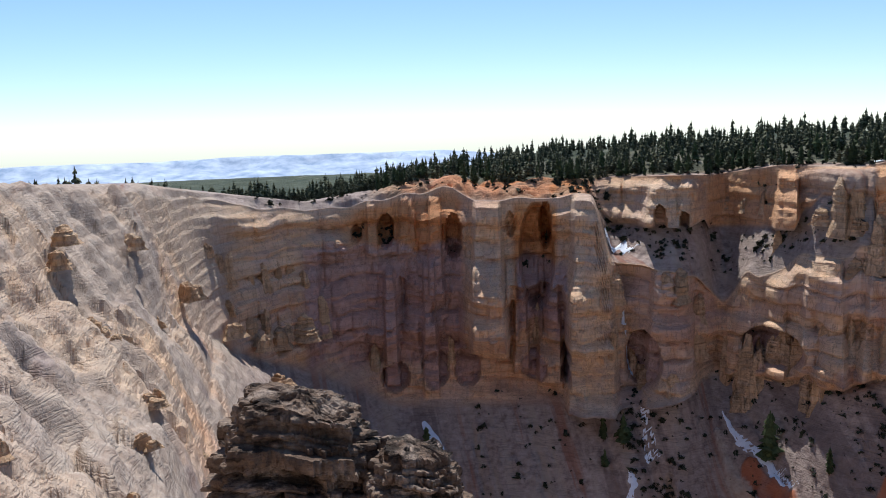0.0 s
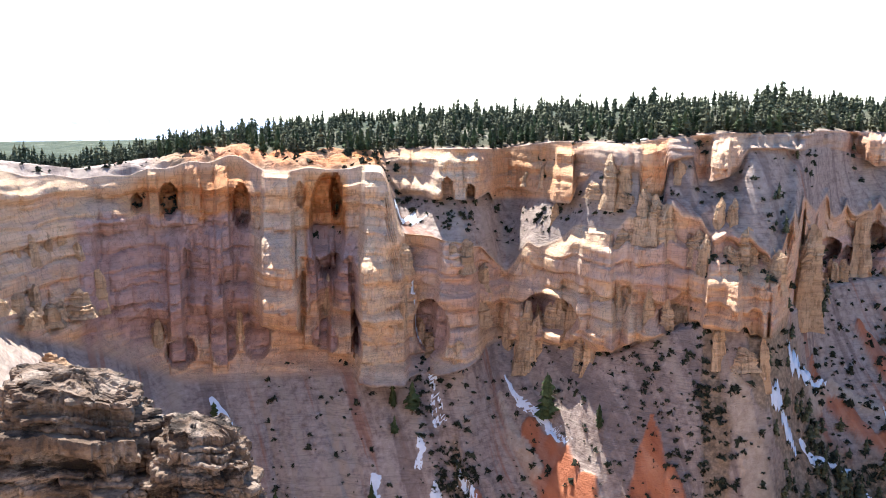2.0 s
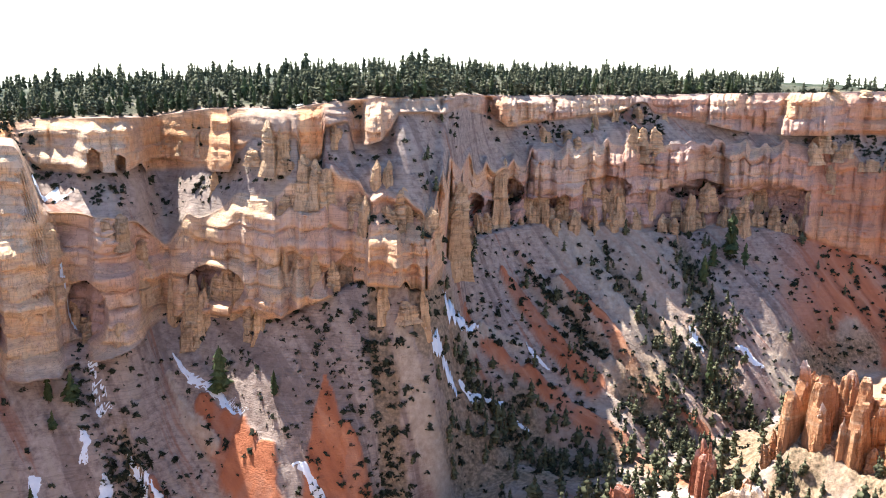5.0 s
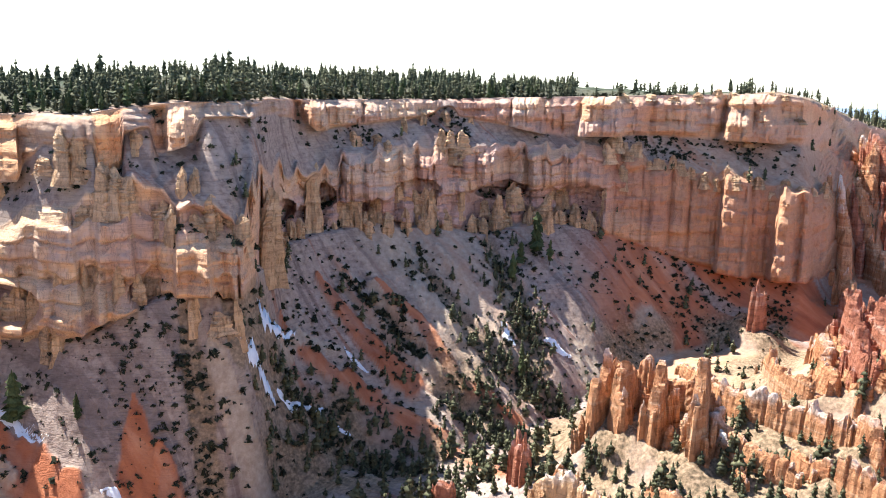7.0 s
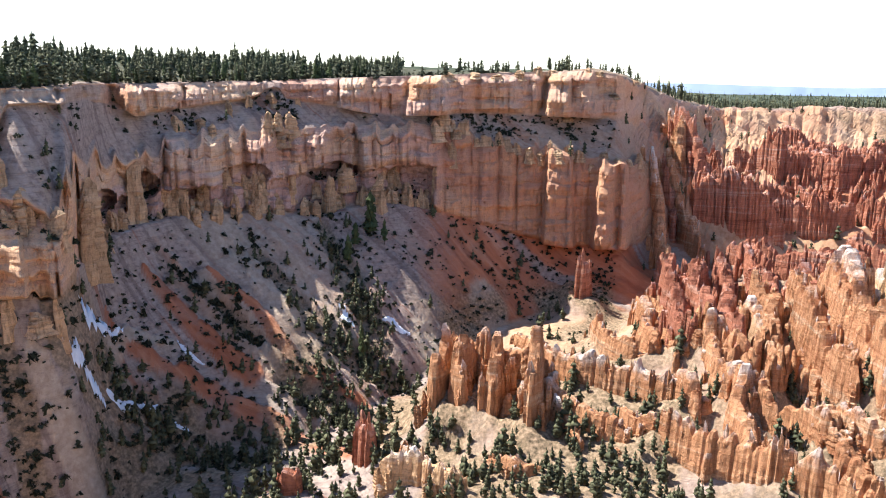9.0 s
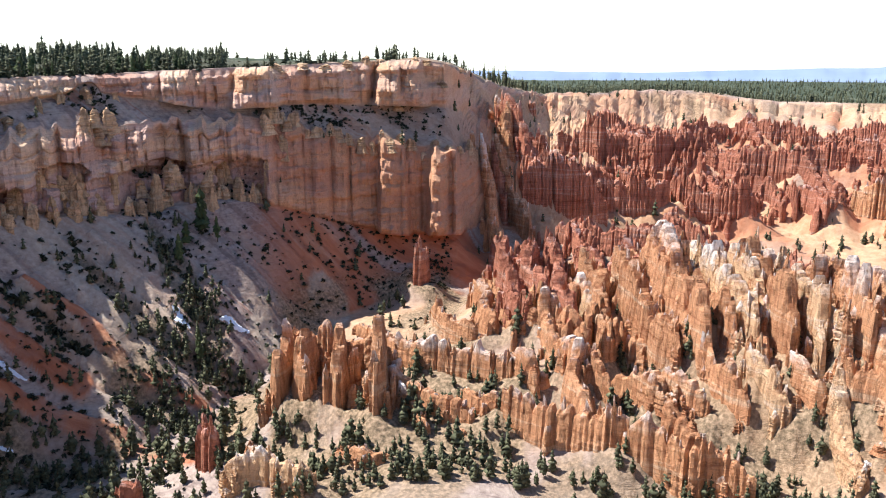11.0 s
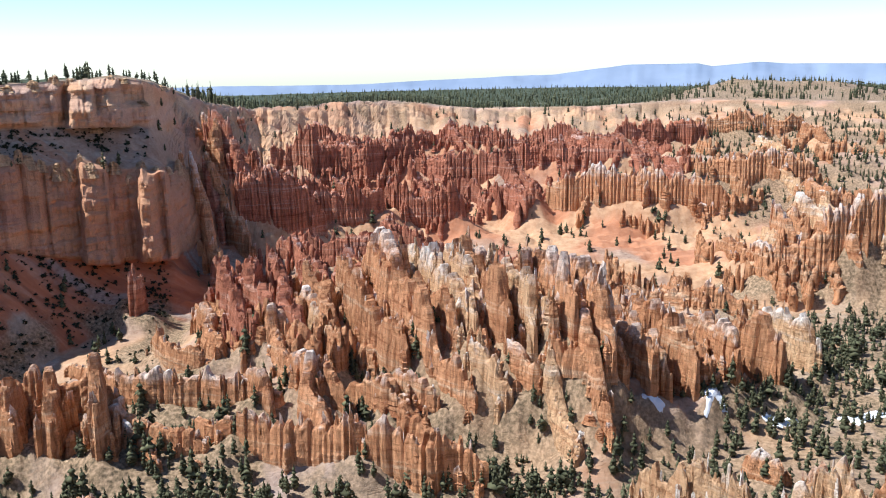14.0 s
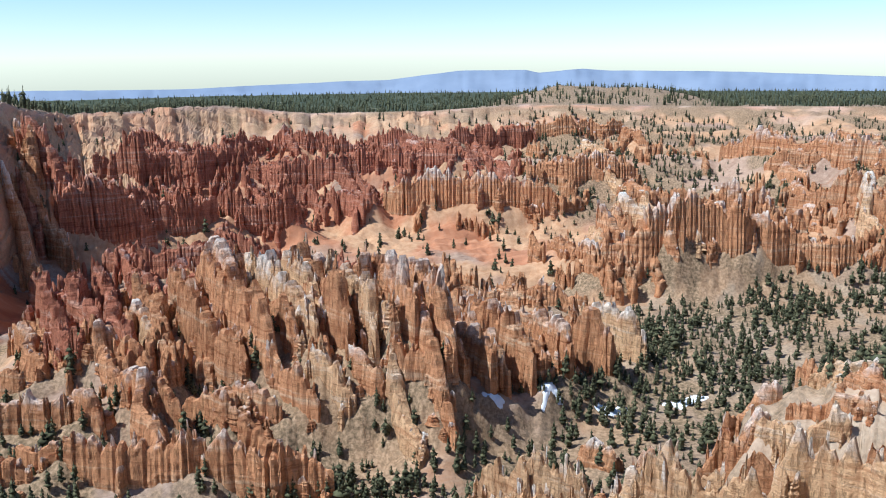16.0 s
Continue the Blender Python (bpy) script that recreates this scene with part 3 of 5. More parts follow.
buttress(21.4, -65, -30, 0.8, 12, UPPER)
buttress(31.0, -50, -24, 0.7, 13, UPPER)
buttress(35.2, -46, -23, 0.8, 10, UPPER)
buttress(39.6, -44, -23, 0.7, 12, UPPER)
buttress(53.0, -52, -21, 1.2, 12, UPPER)
buttress(57.6, -52, -20, 1.5, 14, UPPER)
buttress(66.8, -57, -17, 1.8, 15, UPPER)


# ---- hoodoo ridges: bearing and distance of both ends, height, width of a spire, look, height of the end as a share ----
RIDGES = []
RIDGES += [(73.5, 372, 82, 350, 25, 4.2, "orange"), (82, 348, 90.6, 340, 26, 4.2, "orange"), (65.2, 405, 71.5, 372, 12, 4, "orange"), (65.3, 455, 75, 412, 22, 4, "orange"),
           (58.4, 432, 58.2, 402, 30, 4.5, "orange"), (60.2, 432, 60.0, 398, 31, 4.5, "orange"), (62.2, 425, 62.0, 390, 31, 4.5, "orange"), (64.9, 415, 64.6, 375, 32, 4.5, "orange"), (58.4, 438, 65.5, 420, 24, 5, "orange")]
RIDGES += [(59, 470, 60.5, 462, 19, 4, "red"), (52.6, 372, 54.2, 366, 25, 5, "red"), (47.4, 352, 48.8, 349, 14, 4, "red"), (54.5, 350, 60.5, 336, 17, 4, "white"),
           (67.6, 600, 68.2, 596, 40, 6, "red"), (73.2, 610, 74.6, 470, 35, 5.5, "red", 0.7), (71.6, 560, 72.6, 470, 23, 5, "orange", 0.6), (74.9, 615, 76.0, 480, 34, 5.5, "red", 0.7),
           (76.6, 620, 78.0, 455, 36, 5.5, "red", 0.65), (78.6, 610, 80.5, 450, 34, 5.5, "orange", 0.65), (80.8, 620, 82.3, 500, 31, 5.5, "red", 0.7)]
RIDGES += [(80.3, 560, 85, 430, 29, 5.5, "orange", 1.1), (82.6, 540, 87.4, 420, 30, 5.5, "orange", 1.1), (85.0, 530, 89.6, 425, 34, 5.5, "white", 1.1), (87.0, 525, 92, 415, 35, 5.5, "orange", 1.1),
           (89.1, 520, 94, 408, 37, 5.5, "white", 1.1), (91.1, 520, 96.2, 402, 37, 5.5, "orange", 1.1), (93.2, 515, 98.7, 392, 39, 6, "orange", 1.1), (95.8, 520, 101.5, 408, 35, 6, "orange", 1.1)]
RIDGES += [(98.4, 525, 104.2, 425, 35, 6, "orange", 1.1), (101.2, 530, 107, 445, 34, 6, "orange", 1.1), (104.0, 540, 109.6, 470, 33, 6, "orange", 1.1), (106.8, 548, 111.4, 500, 29, 5, "white", 1.1),
           (82.3, 600, 89.4, 610, 21, 5.5, "red"), (77.3, 725, 87.7, 690, 27, 5.5, "red"), (90.5, 632, 96.4, 632, 22, 5.5, "orange"), (96, 575, 102, 566, 21, 5.5, "orange"), (99, 615, 108, 598, 21, 5.5, "orange")]
RIDGES += [(az0 + 1.1, r0 - 8, az1 + 1.05, r1 + 8, 0.85 * tall, 0.75 * wide, look_of, 1.1) for az0, r0, az1, r1, tall, wide, look_of, *fall in RIDGES if fall == [1.1] and az1 < 106]  # lesser fins between
RIDGES += [(75.8, 827, 84, 835, 42, 6.5, "red"), (84, 855, 89.2, 850, 36, 6.5, "red"), (74.6, 780, 80, 800, 48, 6.5, "red"), (108.2, 680, 115, 704, 42, 6, "orange"), (113, 690, 118.2, 716, 44, 6, "orange"),
           (118, 722, 124, 745, 36, 6, "orange"), (116.4, 765, 119.6, 772, 58, 7, "orange"), (94.6, 895, 105.7, 888, 40, 7, "orange"), (86.2, 1190, 99.2, 1195, 27, 6, "red"), (79, 1150, 87, 1185, 26, 6, "red")]
RIDGES += [(99, 1210, 104.4, 1260, 34, 6.5, "red"), (102.7, 1290, 110, 1320, 30, 6.5, "orange"), (116, 1140, 126, 1045, 34, 7, "orange"), (77, 1000, 86, 1000, 44, 7.5, "red"), (86, 985, 93, 962, 34, 7, "red"),
           (104, 1000, 111, 1012, 30, 7, "orange"), (92, 1060, 99, 1050, 28, 7, "red"), (120, 880, 129, 860, 34, 7, "orange"), (110, 860, 119, 900, 30, 6.5, "orange")]
RIDGES += [(100.5, 332, 104.2, 312, 24, 2.6, "white"), (104, 314, 108.6, 302, 33, 2.7, "white"), (108.4, 302, 113, 292, 31, 2.7, "orange", 0.85), (113, 292, 117.2, 286, 28, 2.7, "white"),
           (118.6, 296, 128, 290, 12, 2.5, "orange"), (102, 292, 112, 274, 24, 2.5, "white"), (111.5, 274, 120, 266, 29, 2.6, "white"), (119.4, 268, 131, 258, 33, 2.7, "white"), (113.4, 318, 117.8, 330, 28, 2.5, "orange", 0.6), (122, 344, 130, 340, 9, 3, "white"), (115.6, 300, 120, 309, 13, 2.8, "orange"), (118.5, 306, 124.5, 301, 11, 2.6, "white"), (121, 318, 126, 311, 10, 2.6, "orange"), (124, 332, 130, 322, 9, 2.6, "orange"), (116.5, 330, 120.5, 340, 11, 2.8, "orange")]
RIDGES += [(84, 424, 87, 398, 19, 3.2, "orange"), (86.6, 420, 89.6, 396, 20, 3.2, "orange"), (89.2, 416, 92.2, 396, 18, 3.2, "white"), (91.8, 412, 94.4, 397, 15, 3, "orange"), (77.6, 428, 81, 405, 19, 3.2, "orange"), (81, 426, 84.2, 402, 19, 3.2, "orange"), (94.6, 404, 97.6, 392, 14, 3, "orange")]
RIDGES += [(61.5, 356, 65.2, 344, 9, 3, "orange"), (55.8, 372, 57.6, 356, 11, 3, "orange"), (66.2, 395, 68.0, 366, 8, 2.6, "orange"), (70.6, 398, 73.4, 378, 14, 3, "orange"), (75, 392, 79, 372, 14, 3, "orange"), (80, 386, 84, 368, 15, 3, "orange"), (68.5, 520, 71.5, 470, 18, 3.4, "orange"), (63.5, 520, 66, 480, 12, 3, "orange")]
RIDGES += [(72.2, 700, 73.5, 640, 34, 5, "orange"), (73, 760, 75, 700, 32, 5, "orange"), (73.5, 840, 76, 780, 34, 6, "red"), (74, 930, 77, 880, 34, 6, "red"), (72.8, 880, 74, 800, 28, 6, "orange")]


def open_ground(az, r):
    """Sand slopes and wooded flats with no spires."""
    wood = 98 < az and 398 < r < 575 + max(0, az - 105) * 9
    sand = (89.5 < az < 99 and 690 < r < 850) or (99 < az < 108 and 760 < r < 850) or (65 < az < 72 and r < 420)
    grove = 79 < az < 91 and 735 < r < 815
    return wood or sand or grove or (az > 96 and 395 < r < 450) or (r < 352) or (az < 79 and r > 930) or (az < 103 and r > 1210) or (az > 103 and r > 830 and int(az * 0.7 + r / 55) % 2)


plan_rng = random.Random(4)
while len(RIDGES) < 232:  # the lesser ridges between
    az, r = plan_rng.uniform(73, 131), 360 + 1120 * plan_rng.random() ** 1.25
    az1, r1 = az + plan_rng.uniform(0.8, 3.2), r + plan_rng.uniform(-95, -8)
    if open_ground(az, r) or open_ground(az1, r1):
        continue
    near = r < 720
    look_of = "red" if az < 93 and r > 560 or (r > 900 and az < 103) else plan_rng.choice(("orange", "orange", "orange", "white"))
    RIDGES.append((az, r, az1, r1, plan_rng.uniform(12, 23) if near else (plan_rng.uniform(18, 32) if r < 950 else plan_rng.uniform(12, 24)), plan_rng.uniform(3.6, 5) if near else plan_rng.uniform(4.5, 6.5), look_of, plan_rng.uniform(0.55, 1.0)))


# rocky aprons under the ridges
for az0, r0, az1, r1, tall, wide, *_ in RIDGES:
    lo, hi = np.searchsorted(AZ, (min(az0, az1) - 5, max(az0, az1) + 5))
    hi = min(hi, 1262)
    p, q = plan_point(az0, r0), plan_point(az1, r1)
    x, y = GR[:, lo:hi] * np.sin(np.radians(AZ[lo:hi])), GR[:, lo:hi] * np.cos(np.radians(AZ[lo:hi]))
    dx, dy = q.x - p.x, q.y - p.y
    f = np.clip(((x - p.x) * dx + (y - p.y) * dy) / (dx * dx + dy * dy), 0, 1)
    d = np.hypot(x - p.x - f * dx, y - p.y - f * dy) + 5 * fbm(x / 6, y / 6, 3) - 2.5
    GZ[:, lo:hi] += 0.38 * tall * np.exp(-(d / (wide * 2.0 + 3)) ** 2) * (SEG[:, lo:hi] > 3.5) * (0.7 + 0.6 * fbm(x / 25, y / 25, 2))

# ---- masks of the ground's kinds ----
n1, n2 = fbm(PX / 60, PY / 60), fbm(across / 13, along / 220, 3)
steep = np.abs(np.gradient(GZ, axis=0)) / (np.abs(np.gradient(GR, axis=0)) + 0.3)
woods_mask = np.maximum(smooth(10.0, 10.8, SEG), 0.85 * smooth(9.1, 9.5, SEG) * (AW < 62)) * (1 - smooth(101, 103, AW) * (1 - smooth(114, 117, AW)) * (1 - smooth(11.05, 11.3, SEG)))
wall_mask = np.clip(0.7 * smooth(69, 72, AW) * (1 - smooth(82, 90, AW)) * seg_weight(6.2, 9.2, 0.3) + smooth(-12, -16, AW) * seg_weight(4.3, 7.2, 0.3) * smooth(0.45, 0.6, fbm(PX / 25 + 5, PY / 25)) + seg_weight(6.0, 7.05, 0.08) * (AW > -18) * (1 - smooth(74, 80, AW)) + seg_weight(8.0, 9.05, 0.1) * smooth(9, 11, AW), 0, 1)
scree_zone = seg_weight(5.0, 6.08, 0.05)
red_mask = scree_zone * 0.45 * smooth(33, 36, AW) * smooth(0.55, 0.59, n2 - 0.3 * (SEG - 5.5)) * (1 - smooth(50, 58, AW))
red_mask = np.maximum(red_mask, scree_zone * smooth(55, 61, AW) * (1 - smooth(74, 82, AW)) * smooth(0.36, 0.5, n2))
red_mask = np.maximum(red_mask, smooth(72, 76, AW) * seg_weight(5.3, 9.0, 0.2) * smooth(0.42, 0.58, fbm(PX / 120, PY / 120)) * (1 - smooth(100, 118, AW)))
red_mask = np.maximum(red_mask, tongue_mask * (0.75 + 0.25 * smooth(0.35, 0.6, fbm(PX / 7, PY / 7, 3)))) * (1 - gully_mask)
red_mask = np.maximum(red_mask, smooth(1.15, 0.85, np.abs(AW - 27.6) / np.clip(0.2 + 4.5 * (5.72 - SEG), 0.1, 1.7) + 0.8 * (fbm(PX / 6, PY / 6) - 0.5)) * smooth(5.1, 5.3, SEG) * (SEG < 5.75))
sand_mask = smooth(57, 66, AW) * seg_weight(4.0, 9.0, 0.3) * (0.35 + 0.65 * smooth(0.44, 0.56, fbm(PX / 70 + 9, PY / 70))) * view
sand_mask = sand_mask * (1 - 0.92 * scree_zone * smooth(54, 57, AW) * (1 - smooth(71, 75, AW)))
sand_mask = np.maximum(sand_mask, massif)
sand_mask = np.maximum(sand_mask, np.exp(-(((AW - 68.8) / 3.2) ** 2 + ((GR - 372) / 28) ** 2)))
pale_mask = np.clip(smooth(-11, -17, AW) * seg_weight(4.3, 9.1, 0.3) * smooth(0.3, 0.6, fbm(PX / 18, PY / 18)), 0, 0.65)
pale_mask = np.maximum(pale_mask, 0.8 * smooth(100, 106, AW) * seg_weight(3.6, 4.6, 0.3) * (GR < 350))
pale_mask = np.maximum(pale_mask, smooth(85, 100, AW) * seg_weight(7.6, 9.2, 0.3) * smooth(0.5, 0.7, n1) * 0.4)
litter_mask = np.clip(smooth(9.0, 9.35, SEG) * (0.55 + 0.6 * n1) + smooth(0.42, 0.6, fbm(PX / 40, PY / 40 + 7)) * seg_weight(3.0, 5.6, 0.4) * smooth(25, 40, AW), 0, 1) * (1 - back)[None]
pale_mask = np.maximum(pale_mask, 0.55 * smooth(39, 44, AW) * (1 - smooth(52, 55, AW)) * scree_zone * smooth(0.35, 0.55, n2) * (1 - gully_mask) * (1 - tongue_mask))
pale_mask = np.maximum(pale_mask, np.clip(0.95 * rib_mask * (1 - gully_mask), 0, 0.8))
toe = np.exp(-(((AW - 57.6) / 1.2) ** 2 + ((GR - 522) / 14) ** 2)) + np.exp(-(((AW - 61.8) / 1.4) ** 2 + ((GR - 572) / 16) ** 2))  # washed-out pale clay at the foot of the red slope
pale_mask = np.maximum(pale_mask, smooth(0.35, 0.6, toe + 0.4 * (fbm(PX / 8, PY / 8) - 0.5)))
pale_mask = np.maximum(pale_mask, massif * smooth(0.5, 0.56, fbm(PX / 22 + 2, PY / 22) + 0.1 * (GR < 318)))
flat = smooth(97, 99, AW) * smooth(420, 440, GR) * (1 - smooth(585, 620, GR - np.clip(AW - 105, 0, 40) * 9))  # the wooded flat
pale_mask = np.maximum(pale_mask, flat * (0.15 + 0.8 * smooth(0.56, 0.62, fbm(PX / 12, PY / 12, 3))))
litter_mask = np.maximum(litter_mask, 0.75 * gully_mask + 0.6 * flat + 0.75 * smooth(57, 62, AW) * (GR < 480) * smooth(0.4, 0.52, fbm(PX / 24, PY / 24 + 7)) * seg_weight(3.5, 5.4, 0.3))
litter_mask = np.maximum(litter_mask, smooth(9.9, 10.6, SEG) * (1 - 0.8 * smooth(101, 103, AW) * (1 - smooth(114, 117, AW)) * (1 - smooth(11.05, 11.3, SEG))))
litter_mask = np.maximum(litter_mask, 0.6 * smooth(-6, -3, AW) * (1 - smooth(9, 11, AW)) * seg_weight(7.03, 9.8, 0.1) * smooth(0.35, 0.6, fbm(PX / 9, PY / 9)))
spine = smooth(0.35, 0.62, fbm(AW / 0.55, SEG * 0.9, 3))
pale_mask = np.maximum(pale_mask, far_slope * spine * 0.15)
sand_mask = np.maximum(sand_mask, far_slope * spine * 0.7)
litter_mask = np.maximum(litter_mask, 0.7 * smooth(80, 90, AW) * seg_weight(8.3, 9.6, 0.3) * smooth(0.35, 0.55, fbm(PX / 30, PY / 30, 3)))
litter_mask = np.maximum(litter_mask, 0.85 * smooth(101, 105, AW) * smooth(840, 900, GR) * (SEG < 9.3) * smooth(0.42, 0.56, fbm(PX / 45, PY / 45, 3)))
litter_mask = np.maximum(litter_mask, far_slope * (1 - spine) * smooth(0.4, 0.6, n1) * 0.7)
rust_mask = smooth(52, 66, AW) * (1 - smooth(7.4, 8.2, SEG)) * (0.75 + 0.4 * n1) + 0.35 * smooth(0.5, 0.65, vnoise(ARC / 40, GZ / 30))
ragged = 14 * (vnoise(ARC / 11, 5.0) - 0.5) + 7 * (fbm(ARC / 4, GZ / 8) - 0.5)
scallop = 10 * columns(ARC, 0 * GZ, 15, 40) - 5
# mauve under the scalloped borders, in ragged patches and inside the low hollows
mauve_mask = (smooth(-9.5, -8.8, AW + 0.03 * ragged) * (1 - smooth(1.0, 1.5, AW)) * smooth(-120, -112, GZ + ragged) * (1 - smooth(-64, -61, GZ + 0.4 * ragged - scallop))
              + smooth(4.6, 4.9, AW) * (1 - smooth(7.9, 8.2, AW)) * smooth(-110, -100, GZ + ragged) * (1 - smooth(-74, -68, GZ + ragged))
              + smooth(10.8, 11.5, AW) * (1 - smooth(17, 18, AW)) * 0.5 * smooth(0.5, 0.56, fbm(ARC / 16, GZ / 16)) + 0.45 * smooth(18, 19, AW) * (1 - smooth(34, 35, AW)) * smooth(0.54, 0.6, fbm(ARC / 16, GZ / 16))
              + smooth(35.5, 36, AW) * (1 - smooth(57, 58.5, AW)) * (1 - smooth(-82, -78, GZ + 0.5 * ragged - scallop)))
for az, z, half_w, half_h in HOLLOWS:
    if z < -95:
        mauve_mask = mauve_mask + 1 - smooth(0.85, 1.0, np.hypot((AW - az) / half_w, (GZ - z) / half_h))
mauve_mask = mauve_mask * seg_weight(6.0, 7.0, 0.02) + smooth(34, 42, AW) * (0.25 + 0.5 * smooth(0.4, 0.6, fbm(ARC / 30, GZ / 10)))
rust_mask = rust_mask + 0.45 * smooth(-5, -3, AW) * (1 - smooth(9, 11, AW)) * seg_weight(7.02, 9.8, 0.1)
ochre_mask = np.clip(seg_weight(7.1, 9.6, 0.2) * smooth(-4, -1, AW) * (1 - smooth(9, 11, AW)) * (0.2 + n1 * 0.4) + 0.6 * seg_weight(8.9, 9.6, 0.1) * smooth(0.45, 0.6, vnoise(AW / 3, 4.0)) * (AW < 60) + 0.8 * seg_weight(6.6, 7.0, 0.05) * smooth(-8, -5, AW) * (1 - smooth(1, 1.5, AW)) + smooth(4.4, 4.8, AW) * (1 - smooth(7.2, 7.6, AW)) * seg_weight(6.5, 7.0, 0.05) + seg_weight(8, 9, 0.1) * smooth(0.5, 0.62, vnoise(ARC / 30, 2.0)) * 0.6, 0, 1)

wall_mask = wall_mask * (1 - 0.7 * slope[None] * seg_weight(7.9, 8.95, 0.05))
wall_mask = np.maximum(wall_mask, smooth(-5, -3, AW) * (1 - smooth(9, 11, AW)) * seg_weight(7.02, 9.8, 0.1))

GX, GY = GR * np.sin(np.radians(GA)), GR * np.cos(np.radians(GA))
ROWS, COLS = GR.shape


REACH, HIGH = np.ascontiguousarray(np.maximum.accumulate(GR, axis=0).T), np.ascontiguousarray(GZ.T)


def ground_z(az, dist):
    """The height of the ground at a bearing and distance inside the view."""
    i = int(min(max((az + 32) / 0.13, 0), 1261))
    return float(np.interp(dist, REACH[i], HIGH[i]))


def row_dist(az, seg):
    """The distance of a station, counted as in STATIONS, at a bearing."""
    i = int(np.clip((az + 32) / 0.13, 0, 1261))
    return float(np.interp(seg, SEG[:, i], GR[:, i]))


def build_ground():
    verts = np.stack([GX, GY, GZ], -1).reshape(-1, 3)
    i, j = np.meshgrid(np.arange(ROWS - 1), np.arange(COLS), indexing="ij")
    a, b = i * COLS + j, i * COLS + (j + 1) % COLS
    faces = np.stack([a, b, b + COLS, a + COLS], -1).reshape(-1, 4)
    me = bpy.data.meshes.new("ground")
    n = len(faces)
    me.vertices.add(len(verts) + 1)
    me.vertices.foreach_set("co", np.concatenate([verts.ravel(), [0, 0, -1.7]]))
    cap = np.stack([np.full(COLS, len(verts)), (np.arange(COLS) + 1) % COLS, np.arange(COLS)], -1)
    me.loops.add(4 * n + 3 * COLS)
    me.loops.foreach_set("vertex_index", np.concatenate([faces.ravel(), cap.ravel()]).astype(np.int32))
    me.polygons.add(n + COLS)
    me.polygons.foreach_set("loop_start", np.concatenate([np.arange(n) * 4, 4 * n + np.arange(COLS) * 3]).astype(np.int32))
    me.update(calc_edges=True)
    me.validate()
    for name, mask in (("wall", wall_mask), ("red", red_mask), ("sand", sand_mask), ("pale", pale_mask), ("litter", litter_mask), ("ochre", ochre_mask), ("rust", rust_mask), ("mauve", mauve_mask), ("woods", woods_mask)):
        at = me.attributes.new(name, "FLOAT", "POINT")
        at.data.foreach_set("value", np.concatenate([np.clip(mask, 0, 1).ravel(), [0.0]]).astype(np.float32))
    soft = np.concatenate([(wall_mask[:-1] < 0.4).ravel(), np.ones(COLS, bool)])
    me.polygons.foreach_set("use_smooth", soft)
    me.materials.append(M_GROUND)
    return tagged(new("ground", me), "canyon ground of buff cliffs, red scree and forest floor", "ground", kind="structure")


ground = build_ground()


# ---- hoodoos: rows of spires ----
def joined(name, pieces, material):
    """Many small copies in one mesh: pieces are (verts, faces, x, y, z, width, height, turn)."""
    vs, fs, off = [], [], 0
    for v, f, x, y, z, w, h, a in pieces:
        c, s = math.cos(a) * w, math.sin(a) * w
        vs.append(np.stack([v[:, 0] * c - v[:, 1] * s + x, v[:, 0] * s + v[:, 1] * c + y, v[:, 2] * h + z], 1))
        fs.append(f + off)
        off += len(v)
    vs, fs = np.concatenate(vs), np.concatenate(fs)
    me = bpy.data.meshes.new(name)
    me.vertices.add(len(vs)), me.vertices.foreach_set("co", vs.ravel())
    me.loops.add(fs.size), me.loops.foreach_set("vertex_index", fs.ravel().astype(np.int32))
    me.polygons.add(len(fs)), me.polygons.foreach_set("loop_start", (np.arange(len(fs)) * 3).astype(np.int32))
    me.update(calc_edges=True)
    me.materials.append(material)
    return new(name, me)


